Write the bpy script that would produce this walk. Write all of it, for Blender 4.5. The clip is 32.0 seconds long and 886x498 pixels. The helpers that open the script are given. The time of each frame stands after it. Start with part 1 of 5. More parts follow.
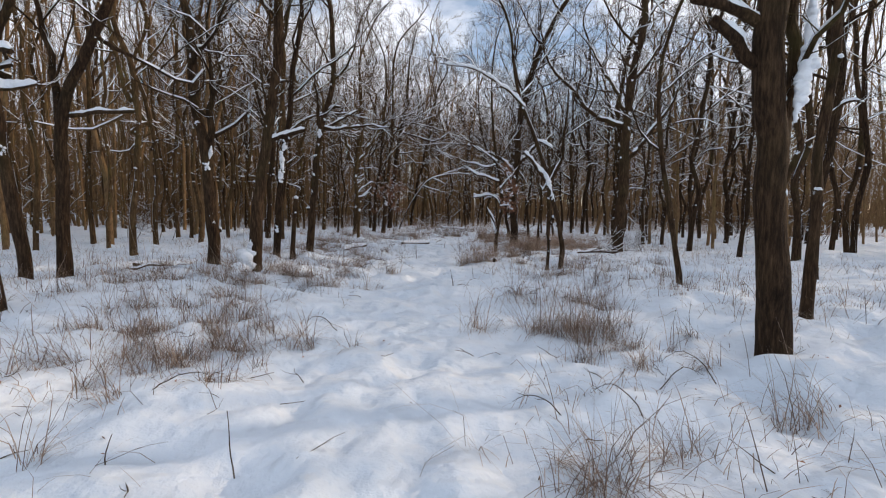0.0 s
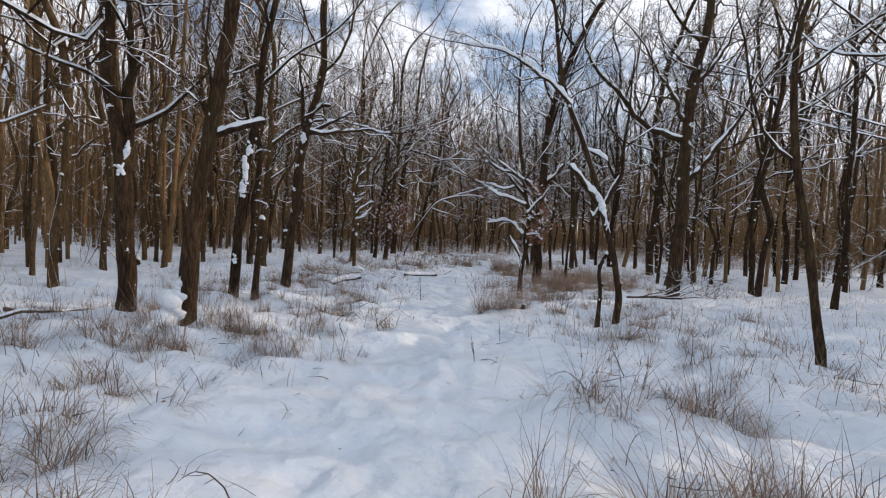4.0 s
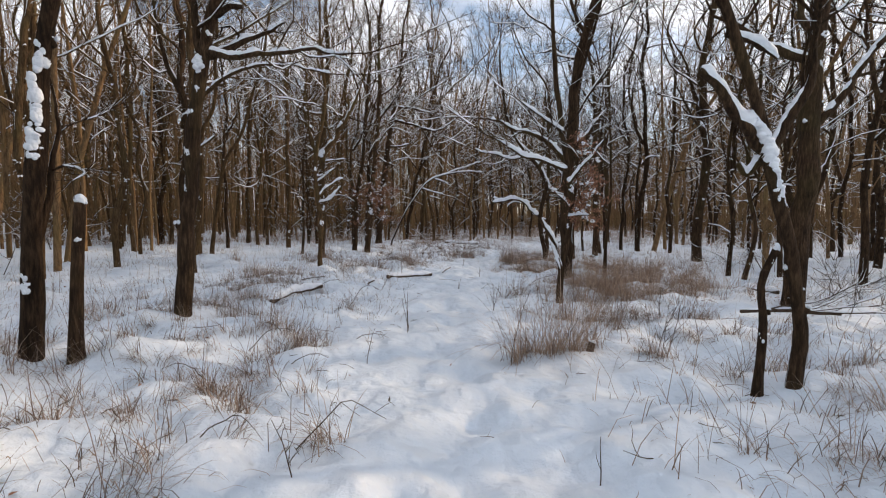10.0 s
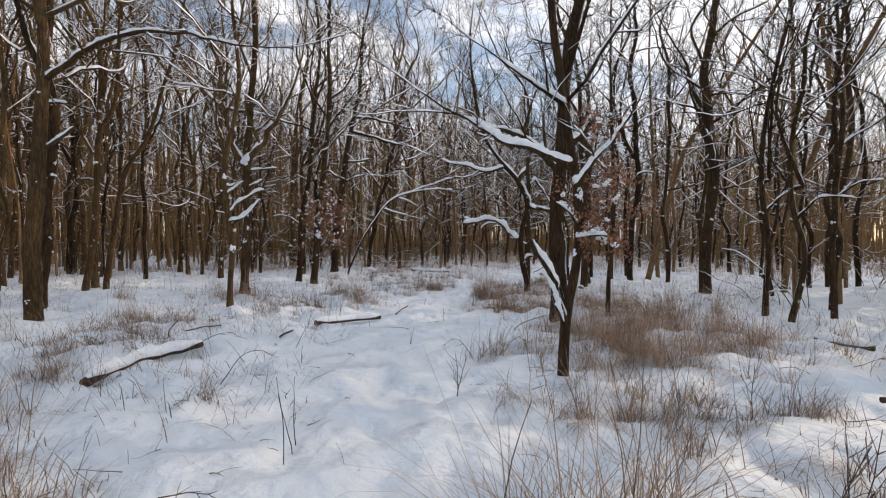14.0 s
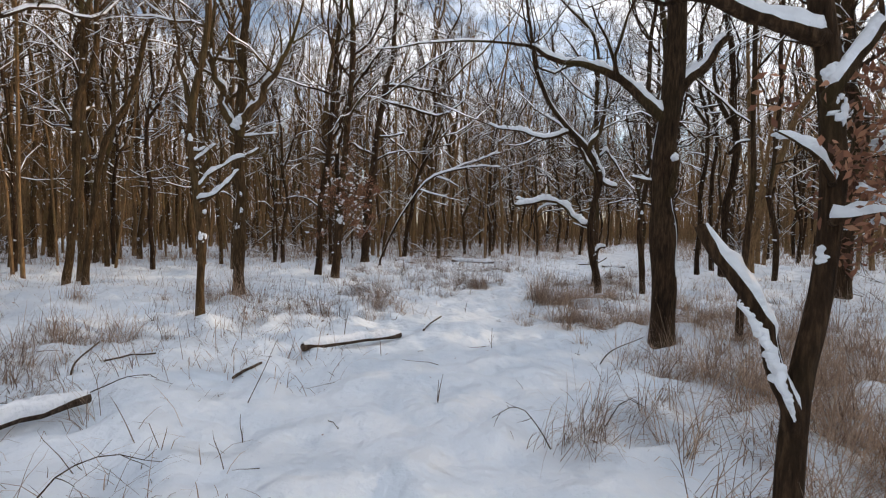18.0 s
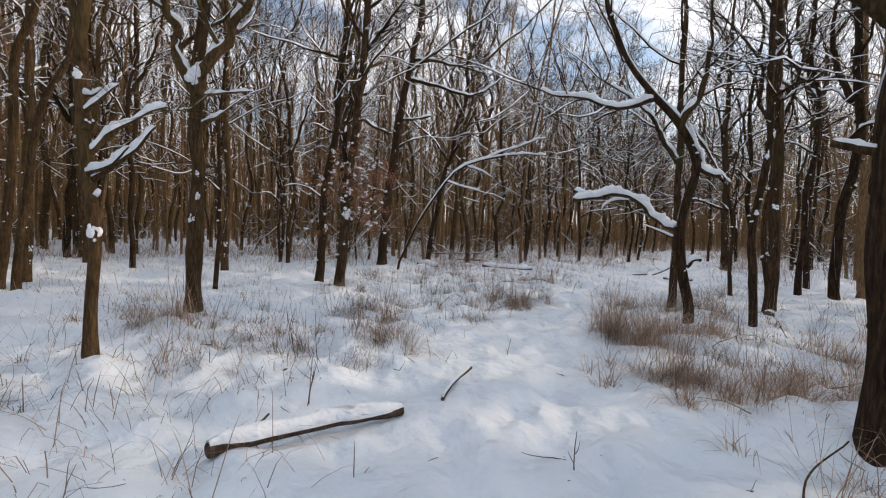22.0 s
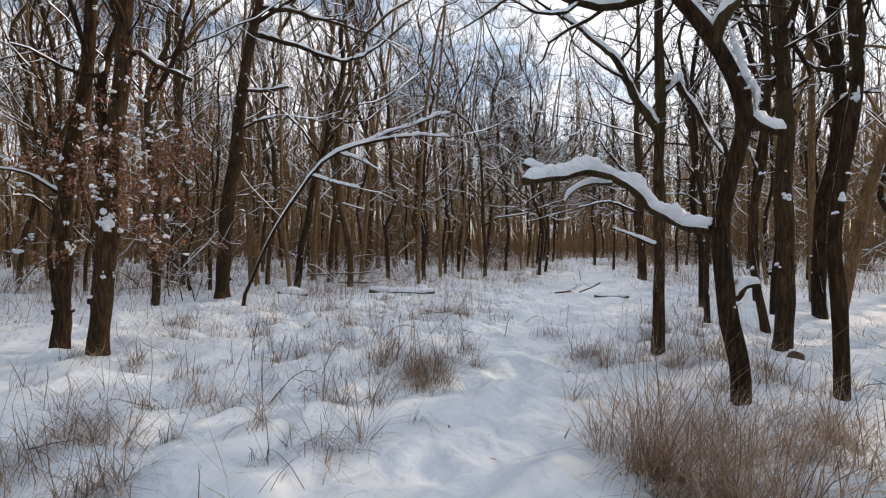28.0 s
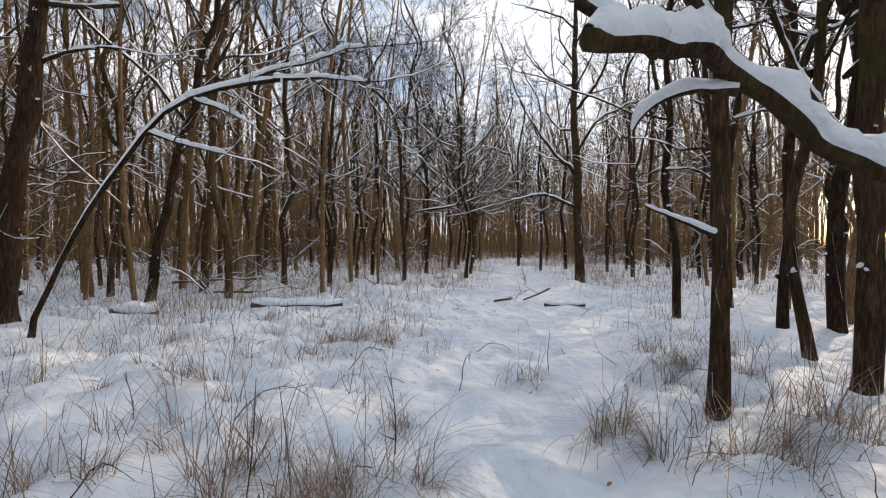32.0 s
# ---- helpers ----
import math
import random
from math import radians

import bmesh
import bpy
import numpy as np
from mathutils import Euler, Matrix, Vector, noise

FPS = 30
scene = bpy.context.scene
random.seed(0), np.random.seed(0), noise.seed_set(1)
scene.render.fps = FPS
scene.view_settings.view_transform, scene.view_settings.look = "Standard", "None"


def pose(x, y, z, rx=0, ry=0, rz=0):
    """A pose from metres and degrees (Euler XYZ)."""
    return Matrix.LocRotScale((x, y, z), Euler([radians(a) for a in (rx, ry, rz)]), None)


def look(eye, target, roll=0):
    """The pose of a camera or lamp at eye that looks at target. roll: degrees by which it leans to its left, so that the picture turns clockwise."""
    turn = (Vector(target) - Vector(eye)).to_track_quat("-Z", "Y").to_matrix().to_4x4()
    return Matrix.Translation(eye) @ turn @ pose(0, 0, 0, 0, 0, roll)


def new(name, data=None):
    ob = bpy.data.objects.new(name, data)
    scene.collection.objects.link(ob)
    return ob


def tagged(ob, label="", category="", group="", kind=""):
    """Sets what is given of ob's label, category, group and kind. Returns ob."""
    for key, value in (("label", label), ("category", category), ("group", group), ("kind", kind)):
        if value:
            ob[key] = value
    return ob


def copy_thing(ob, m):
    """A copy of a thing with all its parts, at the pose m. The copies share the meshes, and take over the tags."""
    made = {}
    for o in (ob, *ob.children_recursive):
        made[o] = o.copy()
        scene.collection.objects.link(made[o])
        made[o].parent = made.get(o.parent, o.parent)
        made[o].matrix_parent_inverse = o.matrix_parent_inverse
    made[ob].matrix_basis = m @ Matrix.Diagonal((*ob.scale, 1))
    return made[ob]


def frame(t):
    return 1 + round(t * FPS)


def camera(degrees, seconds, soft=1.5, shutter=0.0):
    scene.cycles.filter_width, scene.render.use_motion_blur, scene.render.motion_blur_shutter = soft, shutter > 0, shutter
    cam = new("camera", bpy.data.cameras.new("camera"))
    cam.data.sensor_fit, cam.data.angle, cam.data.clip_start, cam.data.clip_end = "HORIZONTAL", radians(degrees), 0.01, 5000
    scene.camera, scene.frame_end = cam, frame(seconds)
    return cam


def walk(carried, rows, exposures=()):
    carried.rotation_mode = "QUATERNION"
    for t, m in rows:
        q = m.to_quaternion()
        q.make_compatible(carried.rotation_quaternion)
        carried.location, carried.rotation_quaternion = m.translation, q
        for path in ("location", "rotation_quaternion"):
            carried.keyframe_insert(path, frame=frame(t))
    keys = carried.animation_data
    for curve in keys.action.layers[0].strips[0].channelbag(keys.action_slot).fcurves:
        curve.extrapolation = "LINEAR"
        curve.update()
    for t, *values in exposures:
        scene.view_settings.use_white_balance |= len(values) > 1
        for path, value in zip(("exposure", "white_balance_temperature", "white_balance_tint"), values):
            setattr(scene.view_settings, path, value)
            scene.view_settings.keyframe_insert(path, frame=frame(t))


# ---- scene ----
cam = camera(86.0, 32.0, soft=1.15)
METRES, EYE, TILT, LEAN, TURN = 24.6, 1.5, 0.0, 0.0, 0.0
ROWS = [
    (0.0, 0.0, 0.0, 0.0, 0.07, -4.84, -0.87),
    (0.5, 0.0022, 0.0182, 0.0002, 4.44, -4.62, -0.55),
    (1.0, -0.0001, 0.031, -0.0, 7.59, -5.4, -0.14),
    (1.5, -0.0036, 0.0458, 0.0026, 4.11, -4.55, -0.65),
    (2.0, -0.003, 0.057, 0.0028, 3.06, -3.53, -0.3),
    (2.5, 0.0004, 0.0747, 0.0043, 4.79, -2.11, 0.66),
    (3.0, 0.0009, 0.0883, 0.0034, 3.12, -2.2, -0.63),
    (3.5, -0.0033, 0.108, 0.0038, 1.55, -1.81, -2.06),
    (5.5, -0.0089, 0.172, 0.0046, 0.18, -3.44, -2.38),
    (6.0, -0.0108, 0.1849, 0.0038, 2.4, -2.15, -1.02),
    (6.5, -0.0113, 0.2049, 0.0039, 5.15, -1.53, -0.27),
    (7.0, -0.0108, 0.218, 0.0032, 3.21, -1.5, -1.46),
    (7.5, -0.0153, 0.237, 0.0024, 0.58, -3.18, -3.46),
    (8.0, -0.0157, 0.2494, 0.0015, 0.68, -3.78, -1.69),
    (8.5, -0.0147, 0.2694, 0.001, 3.41, -5.53, 0.52),
    (9.0, -0.0141, 0.2809, 0.0016, 2.45, -5.76, -0.11),
    (9.5, -0.0146, 0.3005, 0.0005, 0.97, -5.06, -0.48),
    (10.0, -0.0128, 0.3116, 0.0042, -0.04, -3.97, -0.52),
    (10.5, -0.0094, 0.3315, 0.0039, -0.93, -2.67, -0.32),
    (11.0, -0.0094, 0.3461, 0.0048, -1.89, -1.74, -0.33),
    (11.5, -0.0127, 0.3647, 0.0043, -4.23, -1.25, -0.89),
    (12.0, -0.0116, 0.3768, 0.0037, -5.58, -0.84, -0.14),
    (12.5, -0.0048, 0.3958, 0.0029, -4.26, -0.75, 0.99),
    (13.0, -0.0015, 0.4092, 0.0032, -2.91, -0.81, 0.56),
    (13.5, 0.0021, 0.428, 0.0024, -3.62, -0.68, -0.93),
    (14.0, 0.006, 0.4412, 0.0025, -3.04, -0.91, -0.44),
    (14.5, 0.0108, 0.4617, 0.001, 2.21, -1.44, -0.01),
    (15.0, 0.012, 0.4739, 0.0013, 4.19, -1.96, -0.7),
    (15.5, 0.0112, 0.4922, 0.0002, 4.12, -2.32, -2.23),
    (17.5, 0.0097, 0.5494, 0.0015, 3.38, -2.27, -0.71),
    (18.0, 0.0098, 0.5626, 0.0023, 2.19, -2.57, -0.6),
    (18.5, 0.0122, 0.5792, 0.0, 4.04, -2.92, 0.28),
    (19.0, 0.0123, 0.5909, 0.0025, 6.59, -3.36, 0.49),
    (19.5, 0.0106, 0.6064, 0.0009, 5.41, -2.32, -0.79),
    (20.0, 0.0075, 0.6219, 0.0026, 5.42, -2.13, -0.58),
    (20.5, 0.0064, 0.6374, 0.0016, 9.15, -1.48, 0.52),
    (21.0, 0.0065, 0.6519, 0.002, 10.96, -2.56, 0.62),
    (21.5, 0.0051, 0.6663, -0.0, 6.92, -3.82, -1.94),
    (22.0, 0.0023, 0.6801, 0.0023, 5.61, -2.77, -1.98),
    (22.5, 0.0008, 0.6957, 0.0009, 6.48, -1.81, -0.39),
    (23.0, -0.0002, 0.7108, 0.0028, 6.2, -0.22, -0.19),
    (23.5, -0.0031, 0.726, 0.0011, 1.69, 0.54, -1.22),
    (24.0, -0.0068, 0.7415, 0.0014, -0.99, -0.36, -1.13),
    (24.5, -0.0069, 0.7589, -0.0005, -0.02, 0.32, 0.59),
    (25.0, -0.0064, 0.7746, -0.0004, 0.32, -1.1, 0.64),
    (25.5, -0.0065, 0.7904, -0.0016, -3.73, -2.2, -1.19),
    (27.5, 0.0061, 0.8461, -0.0003, -6.79, -2.06, -0.36),
    (28.0, 0.0077, 0.8596, 0.0011, -7.33, -0.91, -0.26),
    (28.5, 0.0111, 0.8776, -0.0004, -7.7, 0.88, -0.3),
    (29.0, 0.0142, 0.8922, -0.0002, -8.54, 2.12, -0.72),
    (29.5, 0.0152, 0.9115, -0.0025, -9.85, 2.6, -1.43),
    (30.0, 0.0164, 0.9258, -0.003, -10.42, 1.56, -1.05),
    (30.5, 0.02, 0.9436, -0.0043, -10.71, 0.19, -0.25),
    (31.0, 0.0213, 0.9574, -0.0038, -10.61, -0.66, -0.13),
    (31.5, 0.0209, 0.9752, -0.0037, -13.99, -0.72, -1.16),
    (32.0, 0.0238, 0.9857, -0.0034, -17.95, -0.77, -0.3),
]
walk(cam, [(t, pose(0, 0, EYE, TILT, LEAN, TURN) @ pose(METRES * x, METRES * y, METRES * z, 90 + pitch, roll, yaw)) for t, x, y, z, yaw, pitch, roll in ROWS],
     exposures=[(0, 0.0, 6750, 12), (6, 0.14, 6780, 12), (10, 0.2, 7000, 12), (13, 0.27, 7100, 12), (19, 0.33, 7050, 12), (22, 0.32, 7000, 11.5), (32, 0.36, 6950, 11)])

# ---- light ----
SUN_AZ, SUN_EL = 68.0, 22.0     # bearing from +y towards +x, height above the horizon
world = bpy.data.worlds.new("winter_sky")
scene.world = world
world.use_nodes = True
wn, wl = world.node_tree.nodes, world.node_tree.links
wn.clear()
w_out, w_bg = wn.new("ShaderNodeOutputWorld"), wn.new("ShaderNodeBackground")
w_sky, w_mix = wn.new("ShaderNodeTexSky"), wn.new("ShaderNodeMix")
w_sky.sky_type, w_sky.sun_disc = "NISHITA", False
w_sky.sun_elevation, w_sky.sun_rotation = radians(SUN_EL), radians(SUN_AZ)
w_sky.air_density, w_sky.dust_density, w_sky.ozone_density = 1.0, 0.6, 1.5
w_tc, w_map = wn.new("ShaderNodeTexCoord"), wn.new("ShaderNodeMapping")
w_map.inputs["Scale"].default_value = (1.0, 1.0, 2.6)
w_noise, w_ramp = wn.new("ShaderNodeTexNoise"), wn.new("ShaderNodeValToRGB")
w_noise.inputs["Scale"].default_value, w_noise.inputs["Detail"].default_value = 3.2, 7.0
w_noise.inputs["Roughness"].default_value = 0.55
w_ramp.color_ramp.elements[0].color = (0.10, 0.10, 0.10, 1)
w_ramp.color_ramp.elements[0].position, w_ramp.color_ramp.elements[1].position = 0.41, 0.56
wl.new(w_tc.outputs["Generated"], w_map.inputs["Vector"])
wl.new(w_map.outputs["Vector"], w_noise.inputs["Vector"])
wl.new(w_noise.outputs["Fac"], w_ramp.inputs["Fac"])
w_mix.data_type = "RGBA"
wl.new(w_ramp.outputs["Color"], w_mix.inputs["Factor"])
wl.new(w_sky.outputs["Color"], w_mix.inputs["A"])
w_mix.inputs["B"].default_value = (6.5, 6.9, 7.7, 1)      # thin bright cloud
wl.new(w_mix.outputs["Result"], w_bg.inputs["Color"])
w_bg.inputs["Strength"].default_value = 0.15
wl.new(w_bg.outputs["Background"], w_out.inputs["Surface"])

sun = new("sun", bpy.data.lights.new("sun", "SUN"))
sun.data.energy, sun.data.angle, sun.data.color = 3.2, radians(1.8), (1.0, 0.78, 0.56)
_a, _e = radians(SUN_AZ), radians(SUN_EL)
_to = Vector((math.sin(_a) * math.cos(_e), math.cos(_a) * math.cos(_e), math.sin(_e)))
sun.matrix_world = look(_to * 60, (0, 0, 0))


# ---- materials ----
def material(name):
    m = bpy.data.materials.new(name)
    m.use_nodes = True
    return m, m.node_tree.nodes, m.node_tree.links, m.node_tree.nodes["Principled BSDF"]


def ramp(nodes, stops):
    r = nodes.new("ShaderNodeValToRGB")
    while len(r.color_ramp.elements) < len(stops):
        r.color_ramp.elements.new(0.5)
    for e, (p, c) in zip(r.color_ramp.elements, stops):
        e.position, e.color = p, (*c, 1)
    return r


def noise_node(nodes, links, vec, scale, detail=4.0, rough=0.55):
    n = nodes.new("ShaderNodeTexNoise")
    n.inputs["Scale"].default_value, n.inputs["Detail"].default_value = scale, detail
    n.inputs["Roughness"].default_value = rough
    links.new(vec, n.inputs["Vector"])
    return n.outputs["Fac"]


def bark_material(name, dark, mid, light, moss):
    m, n, l, p = material(name)
    tc, info = n.new("ShaderNodeTexCoord"), n.new("ShaderNodeObjectInfo")
    mp = n.new("ShaderNodeMapping")
    mp.inputs["Scale"].default_value = (1.0, 1.0, 0.16)
    l.new(tc.outputs["Object"], mp.inputs["Vector"])
    furrow = noise_node(n, l, mp.outputs["Vector"], 34.0, 6.0, 0.65)
    coarse = noise_node(n, l, tc.outputs["Object"], 2.2, 3.0)
    add = n.new("ShaderNodeMath")
    add.operation = "MULTIPLY_ADD"
    l.new(coarse, add.inputs[0])
    add.inputs[1].default_value = 0.35
    l.new(furrow, add.inputs[2])
    r = ramp(n, [(0.42, dark), (0.66, mid), (0.9, light)])
    l.new(add.outputs[0], r.inputs["Fac"])
    algae = noise_node(n, l, tc.outputs["Object"], 1.1, 2.0)
    ar = ramp(n, [(0.48, (0, 0, 0)), (0.72, (1, 1, 1))])
    l.new(algae, ar.inputs["Fac"])
    mul = n.new("ShaderNodeMath")
    mul.operation = "MULTIPLY"
    l.new(ar.outputs["Color"], mul.inputs[0])
    l.new(info.outputs["Random"], mul.inputs[1])
    mix = n.new("ShaderNodeMix")
    mix.data_type = "RGBA"
    l.new(mul.outputs[0], mix.inputs["Factor"])
    l.new(r.outputs["Color"], mix.inputs["A"])
    mix.inputs["B"].default_value = (*moss, 1)
    hsv = n.new("ShaderNodeHueSaturation")
    vr = n.new("ShaderNodeMapRange")
    l.new(info.outputs["Random"], vr.inputs["Value"])
    vr.inputs["To Min"].default_value, vr.inputs["To Max"].default_value = 0.75, 1.3
    l.new(vr.outputs["Result"], hsv.inputs["Value"])
    l.new(mix.outputs["Result"], hsv.inputs["Color"])
    l.new(hsv.outputs["Color"], p.inputs["Base Color"])
    p.inputs["Roughness"].default_value = 0.9
    p.inputs["Specular IOR Level"].default_value = 0.12
    b = n.new("ShaderNodeBump")
    b.inputs["Strength"].default_value, b.inputs["Distance"].default_value = 1.0, 0.035
    l.new(furrow, b.inputs["Height"])
    l.new(b.outputs["Normal"], p.inputs["Normal"])
    return m


def snow_material(name, fine, dull, clean, depth):
    m, n, l, p = material(name)
    tc = n.new("ShaderNodeTexCoord")
    big = noise_node(n, l, tc.outputs["Object"], 0.9, 3.0)
    r = ramp(n, [(0.3, dull), (0.7, clean)])
    l.new(big, r.inputs["Fac"])
    l.new(r.outputs["Color"], p.inputs["Base Color"])
    p.inputs["Roughness"].default_value = 0.65
    p.inputs["Specular IOR Level"].default_value = 0.25
    grain = noise_node(n, l, tc.outputs["Object"], fine, 5.0, 0.6)
    b = n.new("ShaderNodeBump")
    b.inputs["Strength"].default_value, b.inputs["Distance"].default_value = 0.6, depth
    l.new(grain, b.inputs["Height"])
    lumps = noise_node(n, l, tc.outputs["Object"], fine * 0.42, 2.0, 0.5)
    b2 = n.new("ShaderNodeBump")
    b2.inputs["Strength"].default_value, b2.inputs["Distance"].default_value = 0.9, depth * 2.2
    l.new(lumps, b2.inputs["Height"])
    l.new(b2.outputs["Normal"], b.inputs["Normal"])
    l.new(b.outputs["Normal"], p.inputs["Normal"])
    return m


def dry_material(name, a, b, c):
    """Dead grass, leaves and reeds: each blade takes its own shade."""
    m, n, l, p = material(name)
    g = n.new("ShaderNodeNewGeometry")
    r = ramp(n, [(0.0, a), (0.55, b), (1.0, c)])
    l.new(g.outputs["Random Per Island"], r.inputs["Fac"])
    l.new(r.outputs["Color"], p.inputs["Base Color"])
    p.inputs["Roughness"].default_value = 0.8
    return m


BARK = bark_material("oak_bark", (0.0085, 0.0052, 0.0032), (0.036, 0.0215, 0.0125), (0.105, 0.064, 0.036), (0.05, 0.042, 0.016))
# lighter, warmer copy of the oak bark: sunlight on left-hand trees as colour
BARK_LIT = bark_material("sunlit_bark", (0.018, 0.0108, 0.0052), (0.07, 0.043, 0.0215), (0.155, 0.098, 0.05), (0.085, 0.066, 0.024))
# palest and warmest: sun and haze on the far wood put into its colour
BARK_FAR_LIT = bark_material("sunlit_far_bark", (0.045, 0.0275, 0.0145), (0.175, 0.108, 0.056), (0.32, 0.2, 0.105), (0.155, 0.118, 0.045))
DEAD = bark_material("dead_wood", (0.02, 0.014, 0.01), (0.07, 0.048, 0.034), (0.16, 0.12, 0.09), (0.08, 0.075, 0.05))
SNOW = snow_material("branch_snow", 18.0, (0.74, 0.80, 0.87), (0.85, 0.885, 0.93), 0.03)
GROUND = snow_material("ground_snow", 7.0, (0.60, 0.685, 0.775), (0.74, 0.80, 0.865), 0.06)
GRASS = dry_material("dry_grass", (0.075, 0.049, 0.038), (0.205, 0.142, 0.108), (0.43, 0.325, 0.25))
REED = dry_material("brown_grass", (0.13, 0.083, 0.058), (0.3, 0.205, 0.15), (0.54, 0.405, 0.3))
LEAF = dry_material("oak_leaf", (0.09, 0.038, 0.022), (0.24, 0.10, 0.056), (0.42, 0.22, 0.13))


# ---- mesh tools ----
class Soup:
    """Gathers vertices and faces, then makes one mesh of them."""

    def __init__(self):
        self.v, self.f, self.n = [], [], 0

    def add(self, v, f):
        self.v.append(v)
        self.f.append(f + self.n)
        self.n += len(v)

    def mesh(self, name, mat):
        me = bpy.data.meshes.new(name)
        v = np.concatenate(self.v).astype(np.float32)
        quads = [f for f in self.f if f.shape[1] == 4]
        tris = [f for f in self.f if f.shape[1] == 3]
        loops = np.concatenate([f.ravel() for f in quads + tris]).astype(np.int32)
        nq, nt = sum(len(f) for f in quads), sum(len(f) for f in tris)
        start = np.concatenate([np.arange(nq) * 4, nq * 4 + np.arange(nt) * 3]).astype(np.int32)
        me.vertices.add(len(v))
        me.vertices.foreach_set("co", v.ravel())
        me.loops.add(len(loops))
        me.loops.foreach_set("vertex_index", loops)
        me.polygons.add(nq + nt)
        me.polygons.foreach_set("loop_start", start)
        me.polygons.foreach_set("use_smooth", np.ones(nq + nt, dtype=bool))
        me.update(calc_edges=True)
        me.materials.append(mat)
        return me


def unit(a):
    return a / np.maximum(np.linalg.norm(a, axis=-1, keepdims=True), 1e-9)


_grids = {}


def grid_faces(n, m, closed):
    key = (n, m, closed)
    if key not in _grids:
        i, j = np.meshgrid(np.arange(n - 1), np.arange(m if closed else m - 1), indexing="ij")
        k = (j + 1) % m
        _grids[key] = np.stack([i * m + j, i * m + k, (i + 1) * m + k, (i + 1) * m + j], -1).reshape(-1, 4)
    return _grids[key]


def tangents(pts):
    t = np.empty_like(pts)
    t[1:-1] = pts[2:] - pts[:-2]
    t[0], t[-1] = pts[1] - pts[0], pts[-1] - pts[-2]
    return unit(t)


def cross(a, b):
    return np.stack([a[..., 1] * b[..., 2] - a[..., 2] * b[..., 1], a[..., 2] * b[..., 0] - a[..., 0] * b[..., 2],
                     a[..., 0] * b[..., 1] - a[..., 1] * b[..., 0]], -1)


def tube(S, pts, rad, sides, lumpy=0.0, rng=None):
    t = tangents(pts)
    ref = np.array((1.0, 0.0, 0.0)) if abs(t[:, 2].mean()) > 0.7 else np.array((0.0, 0.0, 1.0))
    a = unit(cross(t, np.broadcast_to(ref, t.shape)))
    b = cross(t, a)
    ang = np.arange(sides) * 2 * math.pi / sides
    r = np.repeat(rad[:, None], sides, 1)
    if lumpy:
        w = rng.standard_normal(r.shape)
        w[1:-1] = (w[:-2] + w[1:-1] * 2 + w[2:]) / 2.6
        w = (w + np.roll(w, 1, axis=1)) / 1.4
        r = r * (1 + lumpy * w)
    v = pts[:, None, :] + r[..., None] * (np.cos(ang)[None, :, None] * a[:, None, :] + np.sin(ang)[None, :, None] * b[:, None, :])
    S.add(v.reshape(-1, 3), grid_faces(len(pts), sides, True))


def cap(S, c, axis, r, sides=8):
    """A closing disc, a little domed, for a broken or sawn end."""
    axis = axis / np.linalg.norm(axis)
    ref = np.array((1.0, 0, 0)) if abs(axis[2]) > 0.7 else np.array((0, 0, 1.0))
    a = np.cross(axis, ref)
    a /= np.linalg.norm(a)
    b = np.cross(axis, a)
    ang = np.arange(sides) * 2 * math.pi / sides
    v = np.vstack([c + r * (np.cos(ang)[:, None] * a + np.sin(ang)[:, None] * b), c + axis * r * 0.25])
    S.add(v, np.array([(i, (i + 1) % sides, sides) for i in range(sides)]))


def smooth(a, times):
    for _ in range(times):
        a[1:-1] = (a[:-2] + 2 * a[1:-1] + a[2:]) / 4
    return a


